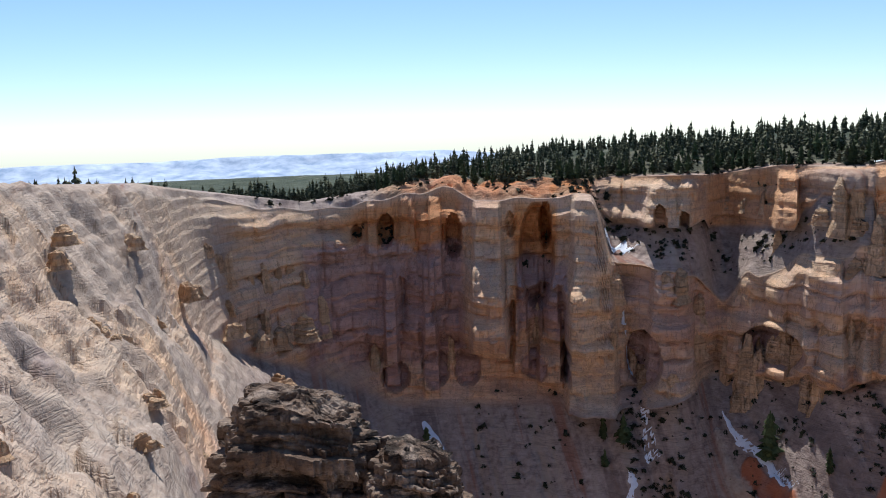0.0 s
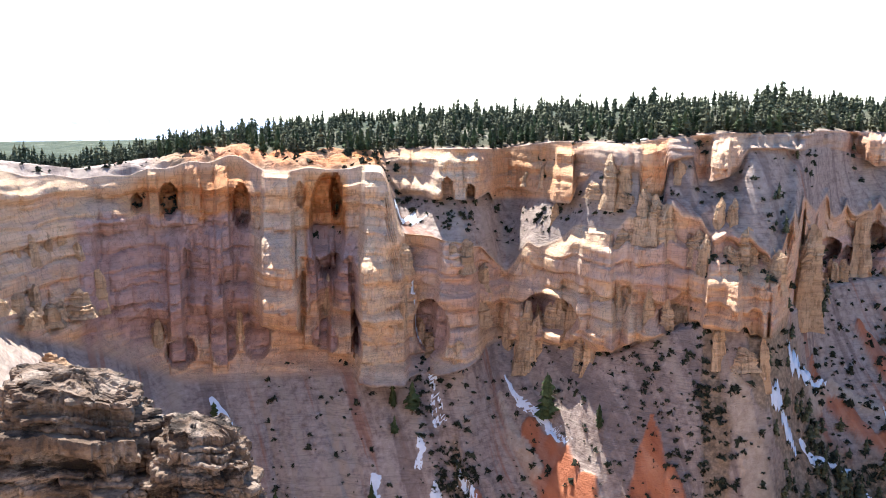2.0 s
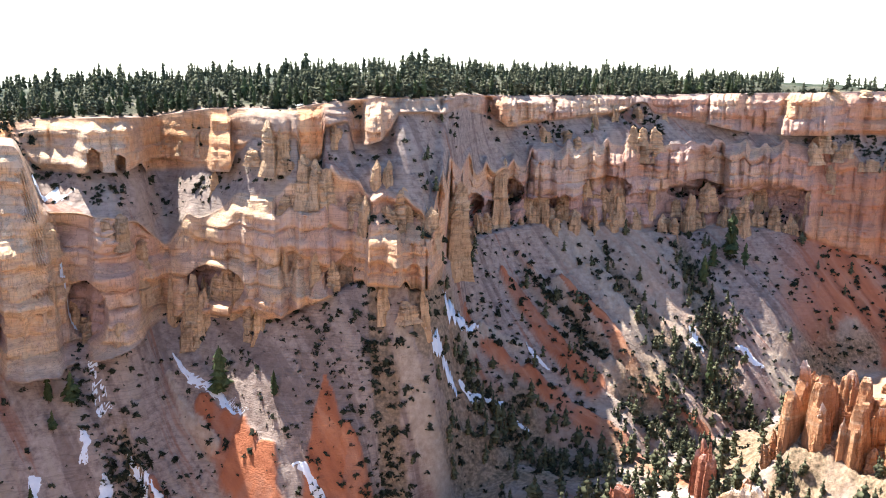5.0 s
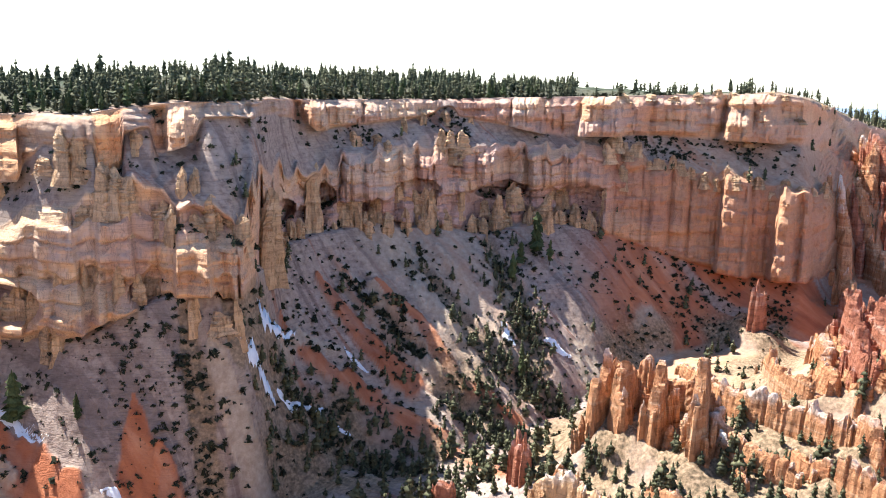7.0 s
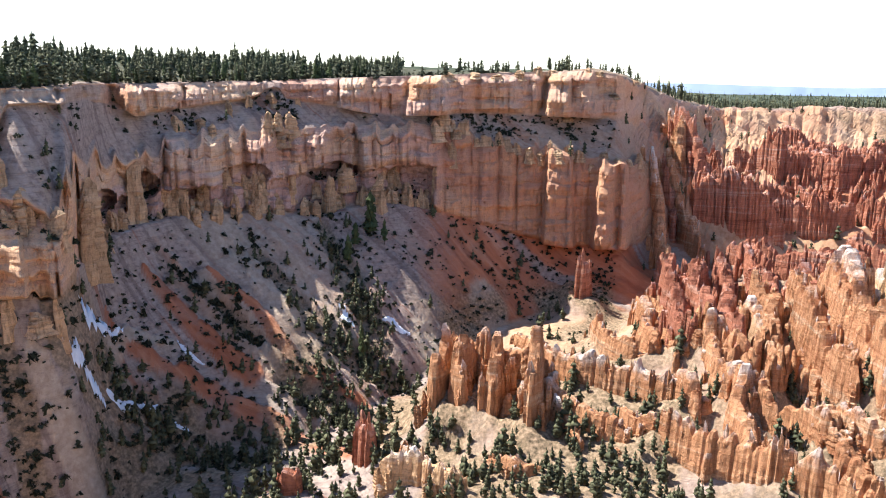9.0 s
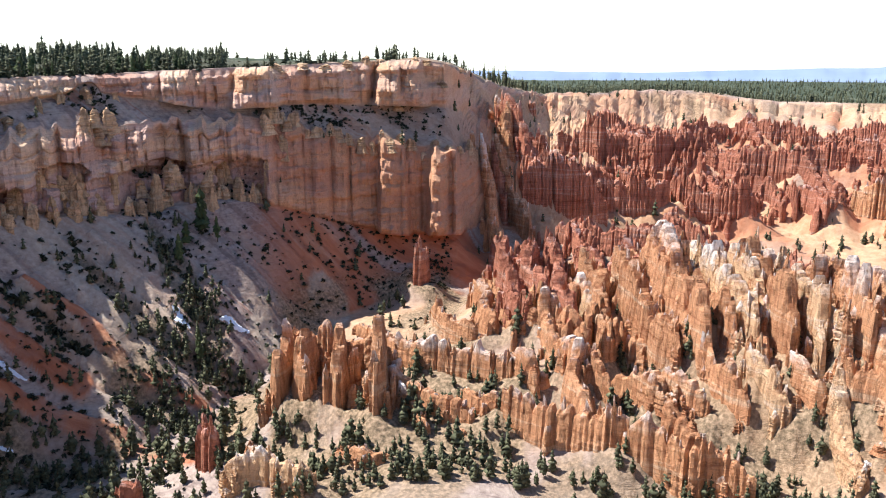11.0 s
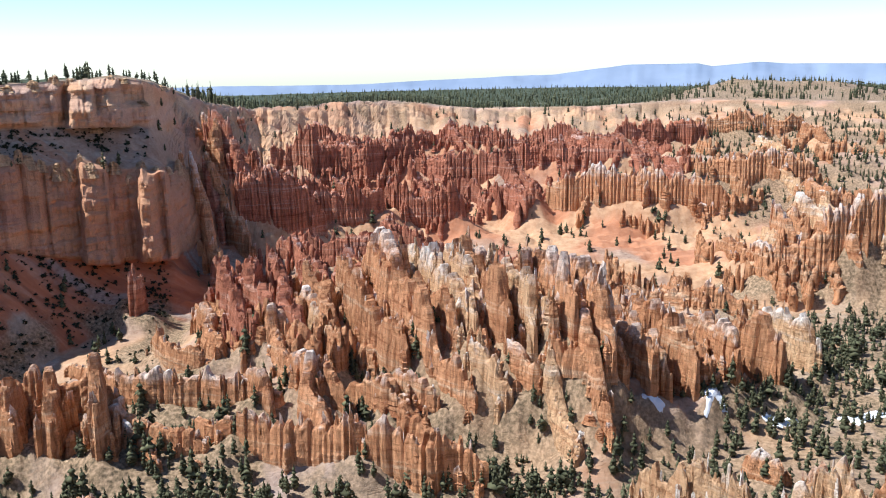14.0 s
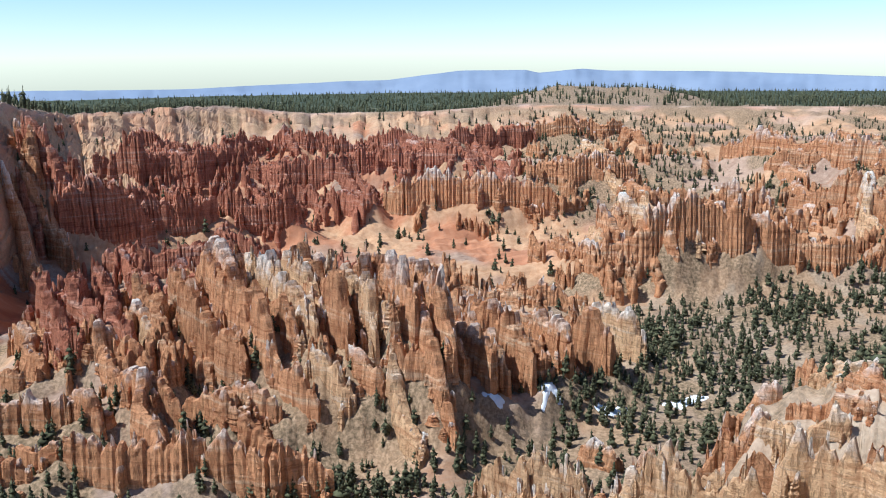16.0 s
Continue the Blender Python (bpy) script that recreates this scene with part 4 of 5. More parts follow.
def spire_mesh(name, seed, sides=12, rings=15, taper=0.46, knob=0.13, uneven=0.32, crown=0.5):
    """A weathered rock column with clefts, bedding notches and a knobbed head, 1 high, about 1 in radius; it reaches 0.35 below its base."""
    rnd = np.random.RandomState(seed)
    h = np.concatenate([[-0.35, 0.0], np.sort(rnd.rand(rings - 5) * 0.84 + 0.06), [0.93, 0.975, 1.0]])
    prof = 1.15 - (1.15 - taper * 1.2) * np.clip(h, 0, 1) ** 0.85
    prof = prof * (1 + knob * np.where(np.arange(len(h)) % 2 == 0, 1, -1) * rnd.uniform(0.3, 1.0, len(h)))
    prof[0], prof[-3:] = 1.5, prof[-4] * np.array([0.97, 0.45 + 0.5 * crown, crown])
    ang = (np.arange(sides) + rnd.uniform(-0.3, 0.3, sides)) / sides * 2 * np.pi
    rib = 1 + 0.2 * np.sin(3 * ang + rnd.rand() * 6) + 0.14 * np.sin(5 * ang + rnd.rand() * 6) + 0.05 * rnd.randn(sides)
    for k in rnd.randint(0, sides, 2):
        rib[k] *= 0.62  # clefts
    own = 1 - uneven * np.clip(rnd.rand() * 1.2 + np.sin(ang + rnd.rand() * 6) * 0.5 + 0.15 * rnd.randn(sides), 0, 1)
    drift = np.cumsum(rnd.randn(len(h), 2) * 0.03, axis=0)
    verts, faces = [], []
    for k, z in enumerate(h):
        jag = rib * (1 + 0.05 * rnd.randn(sides))
        for a, j, o in zip(ang, jag, own):
            verts.append((prof[k] * j * math.cos(a) + drift[k, 0], prof[k] * j * math.sin(a) + drift[k, 1], z * (1 - (1 - o) * max(z, 0) ** 2) + 0.008 * rnd.randn()))
    n = len(h)
    for k in range(n - 1):
        for i in range(sides):
            a, b = k * sides + i, k * sides + (i + 1) % sides
            faces.append((a, b, b + sides, a + sides))
    verts.append((drift[-1, 0], drift[-1, 1], 1.02 - uneven * 0.35))
    faces += [((n - 1) * sides + i, (n - 1) * sides + (i + 1) % sides, n * sides) for i in range(sides)]
    return verts, faces


def spire_set(name, material, count, seed, **shape):
    out = []
    for k in range(count):
        v, f = spire_mesh(name, seed + k, **shape)
        me = bpy.data.meshes.new(name)
        me.from_pydata(v, [], f)
        me.materials.append(material)
        out.append(me)
    return out


RED = spire_set("red_spire", M_RED, 9, 100, taper=0.56, crown=0.68)
ORANGE = spire_set("orange_spire", M_ORANGE, 9, 200, taper=0.58, crown=0.7)
PEACH = spire_set("buff_spire", M_PEACH, 8, 300, sides=10, rings=17, taper=0.58, knob=0.13, uneven=0.36, crown=0.62)
WHITE = spire_set("white_spire", M_WHITE, 5, 400, taper=0.6, crown=0.75, knob=0.2)
KNOBS = spire_set("outcrop", M_PEACH, 6, 450, sides=9, rings=9, taper=0.5, knob=0.12, uneven=0.45, crown=0.6)
LOOKS = {"red": (RED, "red and pink layered limestone"), "orange": (ORANGE, "orange limestone"), "buff": (PEACH, "buff limestone"), "white": (WHITE, "white-capped limestone")}
rng = random.Random(11)


def spire_at(meshes, parent, offset, width, height, depth=1.0, name="spire"):
    ob = new(name, rng.choice(meshes))
    ob.parent = parent
    ob.matrix_basis = Matrix.LocRotScale(offset, Euler((rng.gauss(0, 0.03), rng.gauss(0, 0.03), rng.uniform(0, 6.28))), (width, width * depth, height))
    return ob


def fin_swell(s, length, wide, fall, phase):
    """The height of a ridge along its length, as a share."""
    f = s / max(length, 0.1)
    return (1 + (fall - 1) * f) * (0.7 + 0.45 * float(vnoise(s / (wide * 3.0) + phase, 2.0))) * (0.55 + 0.45 * min(1, 5 * min(f, 1 - f) + 0.25))


def fin_sway(s, wide, phase):
    return (float(vnoise(s / (wide * 3.5) + phase, 6.0)) - 0.5) * wide * 1.6


def fin_body(top, p, q, side, tall, wide, material, fall, phase):
    """The wall of rock from which a ridge's columns are cut: fluted sides, bedding ledges and a battlemented crest."""
    length = (q - p).length
    n = max(7, int(length / 1.25))
    s = np.linspace(0, length, n)
    seed = int(phase * 5)
    flutes = [columns(s, s * 0, wide * 0.52, seed + k) for k in (0, 40)]
    crest = np.maximum(*flutes) * (0.5 + 0.7 * vnoise(s / (wide * 0.6) + phase, 4.0))
    share = np.array([0.0, 0.14, 0.27, 0.4, 0.52, 0.63, 0.74, 0.84, 0.93, 1.0])
    verts, m = [], 2 * len(share)
    for i in range(n):
        f = i / (n - 1)
        pinch = 0.25 + 0.75 * min(1.0, 6 * min(f, 1 - f))
        mid = p.lerp(q, f) + side * fin_sway(s[i], wide, phase)
        z = ground_z(math.degrees(math.atan2(mid.x, mid.y)), mid.length)
        high = 0.92 * tall * fin_swell(s[i], length, wide, fall, phase) * (0.42 + 0.5 * crest[i])
        ring = []
        for flute, sign in zip(flutes, (-1, 1)):
            bed = 1 + 0.2 * (vnoise(share * tall / 2.6 + phase, s[i] / 30) - 0.5)
            half = wide * pinch * (0.32 + 0.62 * flute[i]) * (1.22 - 0.62 * share ** 0.9) * bed
            half[-1] *= 0.7
            one_side = [(mid.x + sign * side.x * w - top.location.x, mid.y + sign * side.y * w - top.location.y, z - 0.3 * tall * (k == 0) + high * t - top.location.z) for k, (t, w) in enumerate(zip(share, half))]
            ring += one_side if sign < 0 else one_side[::-1]
        verts += ring
    faces = [(a, a + 1, a + m + 1, a + m) for i in range(n - 1) for a in range(i * m, i * m + m - 1)]
    faces += [tuple(range(m))[::-1], tuple(range((n - 1) * m, n * m))]
    link_mesh("fin", verts, faces, material, top)


def hoodoo_ridge(az0, r0, az1, r1, tall, wide, look_of="orange", fall=1.0, group="hoodoo ridges of the basin"):
    """A ridge of spires between two points of the plan."""
    p, q = plan_point(az0, r0), plan_point(az1, r1)
    length = (q - p).length
    meshes, words = LOOKS[look_of]
    top = new("hoodoo_ridge")
    zb = ground_z((az0 + az1) / 2, (r0 + r1) / 2)
    top.location = ((p.x + q.x) / 2, (p.y + q.y) / 2, zb)
    tagged(top, "ridge of eroded " + words + " spires", "hoodoo ridge", group)
    side = Vector((-(q - p).y, (q - p).x, 0)).normalized() if length > 0.1 else Vector((1, 0, 0))
    phase = rng.uniform(0, 50)
    fin_body(top, p, q, side, tall, wide, meshes[0].materials[0], fall, phase)
    s = 0.0
    while s <= length:
        f = s / max(length, 0.1)
        w = wide * rng.uniform(0.5, 1.0)
        at = p.lerp(q, f) + side * (fin_sway(s, wide, phase) + rng.uniform(-0.35, 0.35) * wide)
        z = ground_z(math.degrees(math.atan2(at.x, at.y)), at.length)
        spire_at(meshes, top, Vector((at.x, at.y, z)) - top.location, w * 0.52, 0.88 * tall * fin_swell(s, length, wide, fall, phase) * rng.uniform(0.66, 1.2), rng.uniform(0.75, 1.2))
        if rng.random() < 0.4:  # a lower buttress in front
            at2 = at + side * rng.choice((-1, 1)) * wide * rng.uniform(0.8, 1.5)
            z = ground_z(math.degrees(math.atan2(at2.x, at2.y)), at2.length)
            spire_at(meshes, top, Vector((at2.x, at2.y, z)) - top.location, w * 0.62, 0.85 * tall * fin_swell(s, length, wide, fall, phase) * rng.uniform(0.35, 0.8), 1.0, "buttress")
        s += w * rng.uniform(0.75, 1.5)
    return top


for ridge in RIDGES:
    hoodoo_ridge(*ridge)


def joined_spires(name, material, count, seed, label, keep):
    """The many lesser fins of the basin, too far off to tell apart: rows of small spires."""
    shapes = []
    for k in range(8):
        v, f = spire_mesh(name, seed + k, sides=7, rings=9, taper=0.56, crown=0.65)
        tri = [t for q in f for t in ((q[:3], (q[0], q[2], q[3])) if len(q) == 4 else (q,))]
        shapes.append((np.array(v), np.array(tri)))
    out = []
    while len(out) < count:
        az, r = rng.uniform(73, 131), 440 + 860 * rng.random() ** 1.05
        if not keep(az, r) or rng.random() > (0.02 if open_ground(az, r) else 1.0):
            continue
        turn = rng.gauss(1.9, 0.5)
        at, tall, wide = plan_point(az, r), rng.uniform(9, 24), rng.uniform(2.4, 4.2)
        for j in range(rng.randrange(6, 16)):
            at = at + Vector((math.sin(turn), math.cos(turn), 0)) * wide * rng.uniform(0.7, 1.4)
            turn += rng.gauss(0, 0.12)
            a, d = math.degrees(math.atan2(at.x, at.y)), at.length
            if not 72.5 < a < 131:
                break
            v, f = rng.choice(shapes)
            out.append((v, f, at.x + rng.gauss(0, 1), at.y + rng.gauss(0, 1), ground_z(a, d), wide * rng.uniform(0.6, 1.0), tall * rng.uniform(0.6, 1.15), rng.uniform(0, 6.28)))
    return tagged(joined(name, out, material), label, "hoodoos", kind="stuff")


joined_spires("lesser_red_hoodoos", M_RED, 1700, 520, "small red limestone fins filling the far basin", lambda az, r: (az < 94 and r > 540) or (r > 880 and az < 104))
joined_spires("lesser_orange_hoodoos", M_ORANGE, 2100, 540, "small orange limestone fins filling the basin", lambda az, r: not ((az < 94 and r > 560) or (r > 900 and az < 104)))


def crest_row(az0, az1, seg, tall, wide, gap):
    """Buff pinnacles along the broken edge of a cliff."""
    top = new("cliff_pinnacles")
    top.location = plan_point((az0 + az1) / 2, row_dist((az0 + az1) / 2, seg), ground_z((az0 + az1) / 2, row_dist((az0 + az1) / 2, seg)))
    tagged(top, "row of buff limestone pinnacles along a cliff edge", "rock pinnacles", "pinnacle rows of the cliffs")
    az = az0
    while az < az1:
        d = row_dist(az, seg + rng.uniform(-0.06, 0.06))
        w = wide * rng.uniform(0.7, 1.35)
        spire_at(PEACH, top, plan_point(az, d, ground_z(az, d) - tall * 0.25) - top.location, w, tall * rng.uniform(0.6, 1.35), rng.uniform(0.8, 1.2))
        az += math.degrees(w / d) * gap * rng.uniform(0.8, 1.5)
    return top


for row in [(20.5, 23.8, 6.95, 15, 3.4, 1.5), (24, 28, 6.95, 17, 3.4, 1.5), (28, 33.4, 6.95, 18, 3.6, 1.4), (33.6, 35, 6.9, 12, 3, 1.4), (36, 43, 6.95, 12, 3.6, 2.2), (43, 52, 6.95, 11, 3.6, 1.6), (52, 60.4, 6.95, 10, 3.6, 1.5),
            (60.8, 72, 6.97, 7, 3, 2.2), (11, 16.6, 6.93, 10, 3.4, 1.8), (26.5, 33, 7.12, 14, 3.2, 2.2), (44, 60, 7.1, 10, 3.6, 2.6), (54, 58, 8.1, 14, 4, 1.6), (59, 71, 8.97, 5, 3.5, 3), (-14, -9, 6.3, 9, 3, 2.0), 
            (-8, 2, 6.4, 14, 2.2, 11), (4.4, 8, 6.35, 22, 2.4, 5), (11, 17.5, 6.6, 14, 2.8, 2.6), (18, 21, 6.6, 18, 2.8, 1.8),
            (21.5, 34.5, 6.6, 16, 2.8, 2.3), (36, 60, 6.7, 15, 3, 2.6), (-15, -8, 6.6, 9, 2.4, 2.2), (18, 30, 8.45, 9, 2.6, 3.4), (42, 56, 8.4, 9, 2.8, 3.4)]:
    crest_row(*row)


def pillar(az, seg, tall, wide):
    """One great free-standing column of the cliff."""
    dist = row_dist(az, seg)
    top = new("rock_pillar")
    top.location = plan_point(az, dist, ground_z(az, dist))
    tagged(top, "tall free-standing buff limestone pillar", "rock pillar", "pillars of the cliffs")
    for k in range(3):
        spire_at(PEACH, top, Vector((rng.uniform(-0.5, 0.5) * wide, rng.uniform(-0.5, 0.5) * wide, 0)), wide * (1 - 0.2 * k), tall * (1 - 0.22 * k))


for az, seg, tall, wide in [(24.8, 7.6, 21, 4.6), (36.2, 6.1, 40, 5), (39.1, 6.1, 38, 5), (41.8, 6.1, 40, 5.2), (51.2, 6.02, 26, 4), (54.5, 6.0, 22, 4), (19.6, 6.1, 30, 4.5), (33.3, 5.85, 8, 4), (46.5, 6.1, 26, 4), (43.6, 6.15, 24, 4.4), (18.9, 5.9, 9, 3.5)]:
    pillar(az, seg, tall, wide)


# rock outcrops on the pale spur beside the overlook
for k in range(22):
    az = rng.uniform(-29, -9.5)
    d = row_dist(az, rng.uniform(4.7, 6.7))
    top = new("rock_outcrop")
    top.location = plan_point(az, d, ground_z(az, d))
    tagged(top, "pale weathered limestone outcrop on the slope", "rock outcrop", "outcrops of the pale spur")
    size = d / 200
    for j in range(rng.choice((2, 3, 3, 4))):
        w = size * rng.uniform(1.6, 4.0)
        spire_at(KNOBS, top, Vector((rng.uniform(-1, 1) * 4 * size, rng.uniform(-1, 1) * 4 * size, -w * 0.3)), w * 0.7, w * rng.uniform(0.6, 1.1), rng.uniform(0.6, 1.2))



# ---- pines ----
def conifer(seed, tall=1.0, whorls=13, arms=6, spread=0.17, bare=0.12):
    """Crown of a pine: ragged drooping boughs round a stem, 1 high."""
    rnd = np.random.RandomState(seed)
    verts, faces = [], []
    for k in range(whorls):
        t = k / (whorls - 1)
        z0 = bare + (0.97 - bare) * t
        reach = spread * (1 - t) ** 0.6 * (0.55 + 0.45 * min(1.0, 0.2 + 3 * t)) * rnd.uniform(0.55, 1.3) + 0.015
        for i in range(arms):
            if rnd.rand() < 0.14:
                continue
            a = (i + rnd.uniform(-0.35, 0.35)) / arms * 2 * math.pi + k
            l = reach * rnd.uniform(0.55, 1.2)
            w = l * rnd.uniform(0.45, 0.75) + 0.012
            c, s = math.cos(a), math.sin(a)
            n = len(verts)
            drop, up = rnd.uniform(0.02, 0.09), rnd.uniform(0.03, 0.09)
            verts += [(0.1 * l * c, 0.1 * l * s, z0 + up), (0.65 * l * c - w * s, 0.65 * l * s + w * c, z0 - drop), (l * c, l * s, z0 - drop * 0.4),
                      (0.65 * l * c + w * s, 0.65 * l * s - w * c, z0 - drop), (0.5 * l * c, 0.5 * l * s, z0 + up * 1.1), (0.3 * l * c, 0.3 * l * s, z0 - 0.035)]
            faces += [(n, n + 1, n + 4), (n + 1, n + 2, n + 4), (n + 2, n + 3, n + 4), (n + 3, n, n + 4), (n + 1, n + 5, n + 2), (n + 2, n + 5, n + 3)]
    n = len(verts)  # the dense inside of the crown
    verts += [(spread * 0.36 * q * math.cos(i * 1.2566 + 1), spread * 0.36 * q * math.sin(i * 1.2566 + 1), z) for z, q in ((bare, 0.9), (bare + 0.35, 0.75)) for i in range(5)] + [(0, 0, 0.95)]
    for i in range(5):
        j = (i + 1) % 5
        faces += [(n + i, n + j, n + 5 + j), (n + i, n + 5 + j, n + 5 + i), (n + 5 + i, n + 5 + j, n + 10)]
    n = len(verts)
    verts += [(0.015, 0, 0.93), (-0.01, 0.012, 0.93), (-0.01, -0.012, 0.93), (0, 0, 1.0)]
    faces += [(n, n + 1, n + 3), (n + 1, n + 2, n + 3), (n + 2, n, n + 3)]
    return verts, faces


def trunk_mesh():
    v, f = [], []
    for z, r in ((-0.06, 0.02), (0.3, 0.014), (0.9, 0.004)):
        v += [(r * math.cos(i * 1.0472), r * math.sin(i * 1.0472), z) for i in range(6)]
    for k in range(2):
        f += [(k * 6 + i, k * 6 + (i + 1) % 6, k * 6 + 6 + (i + 1) % 6, k * 6 + 6 + i) for i in range(6)]
    return v, f


CROWNS = []
for k in range(7):
    v, f = conifer(700 + k, whorls=11 + k % 4, spread=0.17 + 0.035 * (k % 4), bare=0.08 + 0.06 * (k % 3))
    me = bpy.data.meshes.new("crown")
    me.from_pydata(v, [], f)
    me.materials.append(M_NEEDLE)
    CROWNS.append(me)
v, f = trunk_mesh()
TRUNK = bpy.data.meshes.new("trunk")
TRUNK.from_pydata(v, [], f)
TRUNK.materials.append(M_BARK)


def pine(az, dist, tall, label="dark green pine standing on the canyon rim", group="pines along the rim"):
    top = new("pine_tree")
    top.matrix_basis = Matrix.LocRotScale(plan_point(az, dist, ground_z(az, dist)), Euler((0, 0, rng.uniform(0, 6.28))), (tall * rng.uniform(0.85, 1.25), tall * rng.uniform(0.85, 1.25), tall))
    tagged(top, label, "pine tree", group)
    for name, me in (("trunk", TRUNK), ("crown", rng.choice(CROWNS))):
        new(name, me).parent = top
    return top


SMALL = [tuple(np.array(x) for x in conifer(800 + k, whorls=8, arms=5, spread=0.18 + 0.045 * (k % 4), bare=0.06 + 0.07 * (k % 3))) for k in range(8)]
TINY = [tuple(np.array(x) for x in conifer(820 + k, whorls=4, arms=3, spread=0.34, bare=0.03)) for k in range(4)]


def forest_pieces(count, az_range, dist_of, tall, meshes, keep=None):
    out = []
    while len(out) < count:
        az = rng.uniform(*az_range)
        d = dist_of(az)
        x, y = d * math.sin(radians(az)), d * math.cos(radians(az))
        if keep and rng.random() > keep(az, d, x, y):
            continue
        h = tall * rng.uniform(0.35, 1.0) * rng.choice((1.0, 1.0, 1.3)) * (0.75 + 0.5 * float(vnoise(x / 25, y / 25)))
        v, f = rng.choice(meshes)
        out.append((v, f, x, y, ground_z(az, d) - 0.3, h, h, rng.uniform(0, 6.28)))
    return out


count = 0
while count < 220:
    az = rng.uniform(-5, 54)
    d = row_dist(az, 9.0) + 2 + 50 * rng.random() ** 1.5
    pine(az, d, rng.uniform(5, 12))
    count += 1
for az, dist, tall in [(10.3, 400, 14), (11.6, 396, 16), (20.7, 399, 22), (2.3, 368, 26), (3.4, 366, 20), (10.4, 392, 10), (8.8, 372, 12), (9.4, 345, 13), (53.9, 566, 26), (52.4, 539, 18), (53.2, 485, 20), (52.9, 556, 14), (54.8, 560, 16), (24.2, 380, 12), (-1.5, 412, 9), (6.2, 360, 12), (13.6, 352, 9)]:
    pine(az, dist, tall, "dark green fir standing on the scree slope", "firs on the scree")


def wooded(az, d):
    """How thickly the canyon floor is wooded, 0 to 1."""
    if (az > 97 and 430 < d < 580 + max(0, az - 105) * 9) or (79 < az < 91 and 735 < d < 815):
        return 1.0
    if 36 < az < 57 and 335 < d < 490:
        return 0.55 if d < 420 else 0.35
    if (107 < az < 113 or 117 < az < 131) and 920 < d < 1090:
        return 0.9
    if az > 101 and d > 850:
        return 0.75
    if 50 < az < 66 and 400 < d < 570:
        return 0.4
    return (0.9 if d < 480 else 0.28) if az > 57 else 0.05


rim_pieces = forest_pieces(2900, (-28, 56), lambda az: row_dist(az, 9.0) + 4 + 330 * rng.random() ** 1.5, 11.5, SMALL, lambda az, d, x, y: 0.0 if az < -8 and d < row_dist(az, 9.0) + 120 else 0.12 + 0.88 * float(smooth(0.4, 0.56, fbm(x / 22, y / 22)))) + forest_pieces(16, (56, 70), lambda az: row_dist(az, 9.0) + 6 + 60 * rng.random(), 5, SMALL)
tagged(joined("rim_forest", rim_pieces, M_FOREST), "dense dark green pine forest on the plateau", "forest", kind="stuff")
floor_pieces = forest_pieces(3600, (33, 131), lambda az: 330 + 1250 * rng.random() ** 1.3, 11, SMALL, lambda az, d, x, y: wooded(az, d) * (0.15 + 0.85 * float(smooth(0.36, 0.55, fbm(x / 34, y / 34 + 7)))))
floor_pieces += forest_pieces(2100, (97, 131), lambda az: rng.uniform(425, 580 + max(0, az - 105) * 9), 8.5, SMALL, lambda az, d, x, y: 0.45 + 0.55 * float(smooth(0.36, 0.5, fbm(x / 30, y / 30))))
for az_line, r_line, wide_line in GULLIES[:4]:  # firs in the gullies
    for k in range(90):
        f = rng.random() ** 0.7 * (len(az_line) - 1)
        az, d = np.interp(f, range(len(az_line)), az_line) + rng.gauss(0, 0.8), np.interp(f, range(len(az_line)), r_line) + rng.gauss(0, wide_line * 0.7)
        h = rng.uniform(3, 9.5)
        floor_pieces.append((*rng.choice(SMALL), d * math.sin(radians(az)), d * math.cos(radians(az)), ground_z(az, d) - 0.3, h, h, rng.uniform(0, 6.28)))
floor_pieces += forest_pieces(1300, (101, 131), lambda az: rng.uniform(850, 1560), 9, SMALL, lambda az, d, x, y: 0.1 + 0.9 * float(smooth(0.42, 0.56, fbm(x / 45, y / 45, 3))))
floor_pieces += forest_pieces(120, (37, 57), lambda az: rng.uniform(335, 430), 13, SMALL)
tagged(joined("valley_forest", floor_pieces, M_FOREST), "scattered pines on the canyon floor", "forest", kind="stuff")
tagged(joined("far_forest", forest_pieces(6500, (72, 131), lambda az: row_dist(az, 9.0) + 15 + 2700 * rng.random() ** 1.5, 15, TINY), M_FOREST), "far dark pine forest on the plateau", "forest", kind="stuff")



# ---- shrubs ----
def clump(seed):
    """A small ragged bush of leaf tufts."""
    rnd = np.random.RandomState(seed)
    v, f = [], []
    for k in range(16):
        d = rnd.randn(3)
        d[2] = abs(d[2])
        d *= rnd.uniform(0.55, 1.0) / np.linalg.norm(d)
        t1, t2 = rnd.randn(3) * 0.42, rnd.randn(3) * 0.42
        n = len(v)
        v += [tuple(d + t1), tuple(d + t2), tuple(d - (t1 + t2) * 0.7), tuple(d * 0.3)]
        f += [(n, n + 1, n + 2), (n, n + 1, n + 3)]
    return np.array(v), np.array(f)


CLUMPS = [clump(900 + k) for k in range(6)]


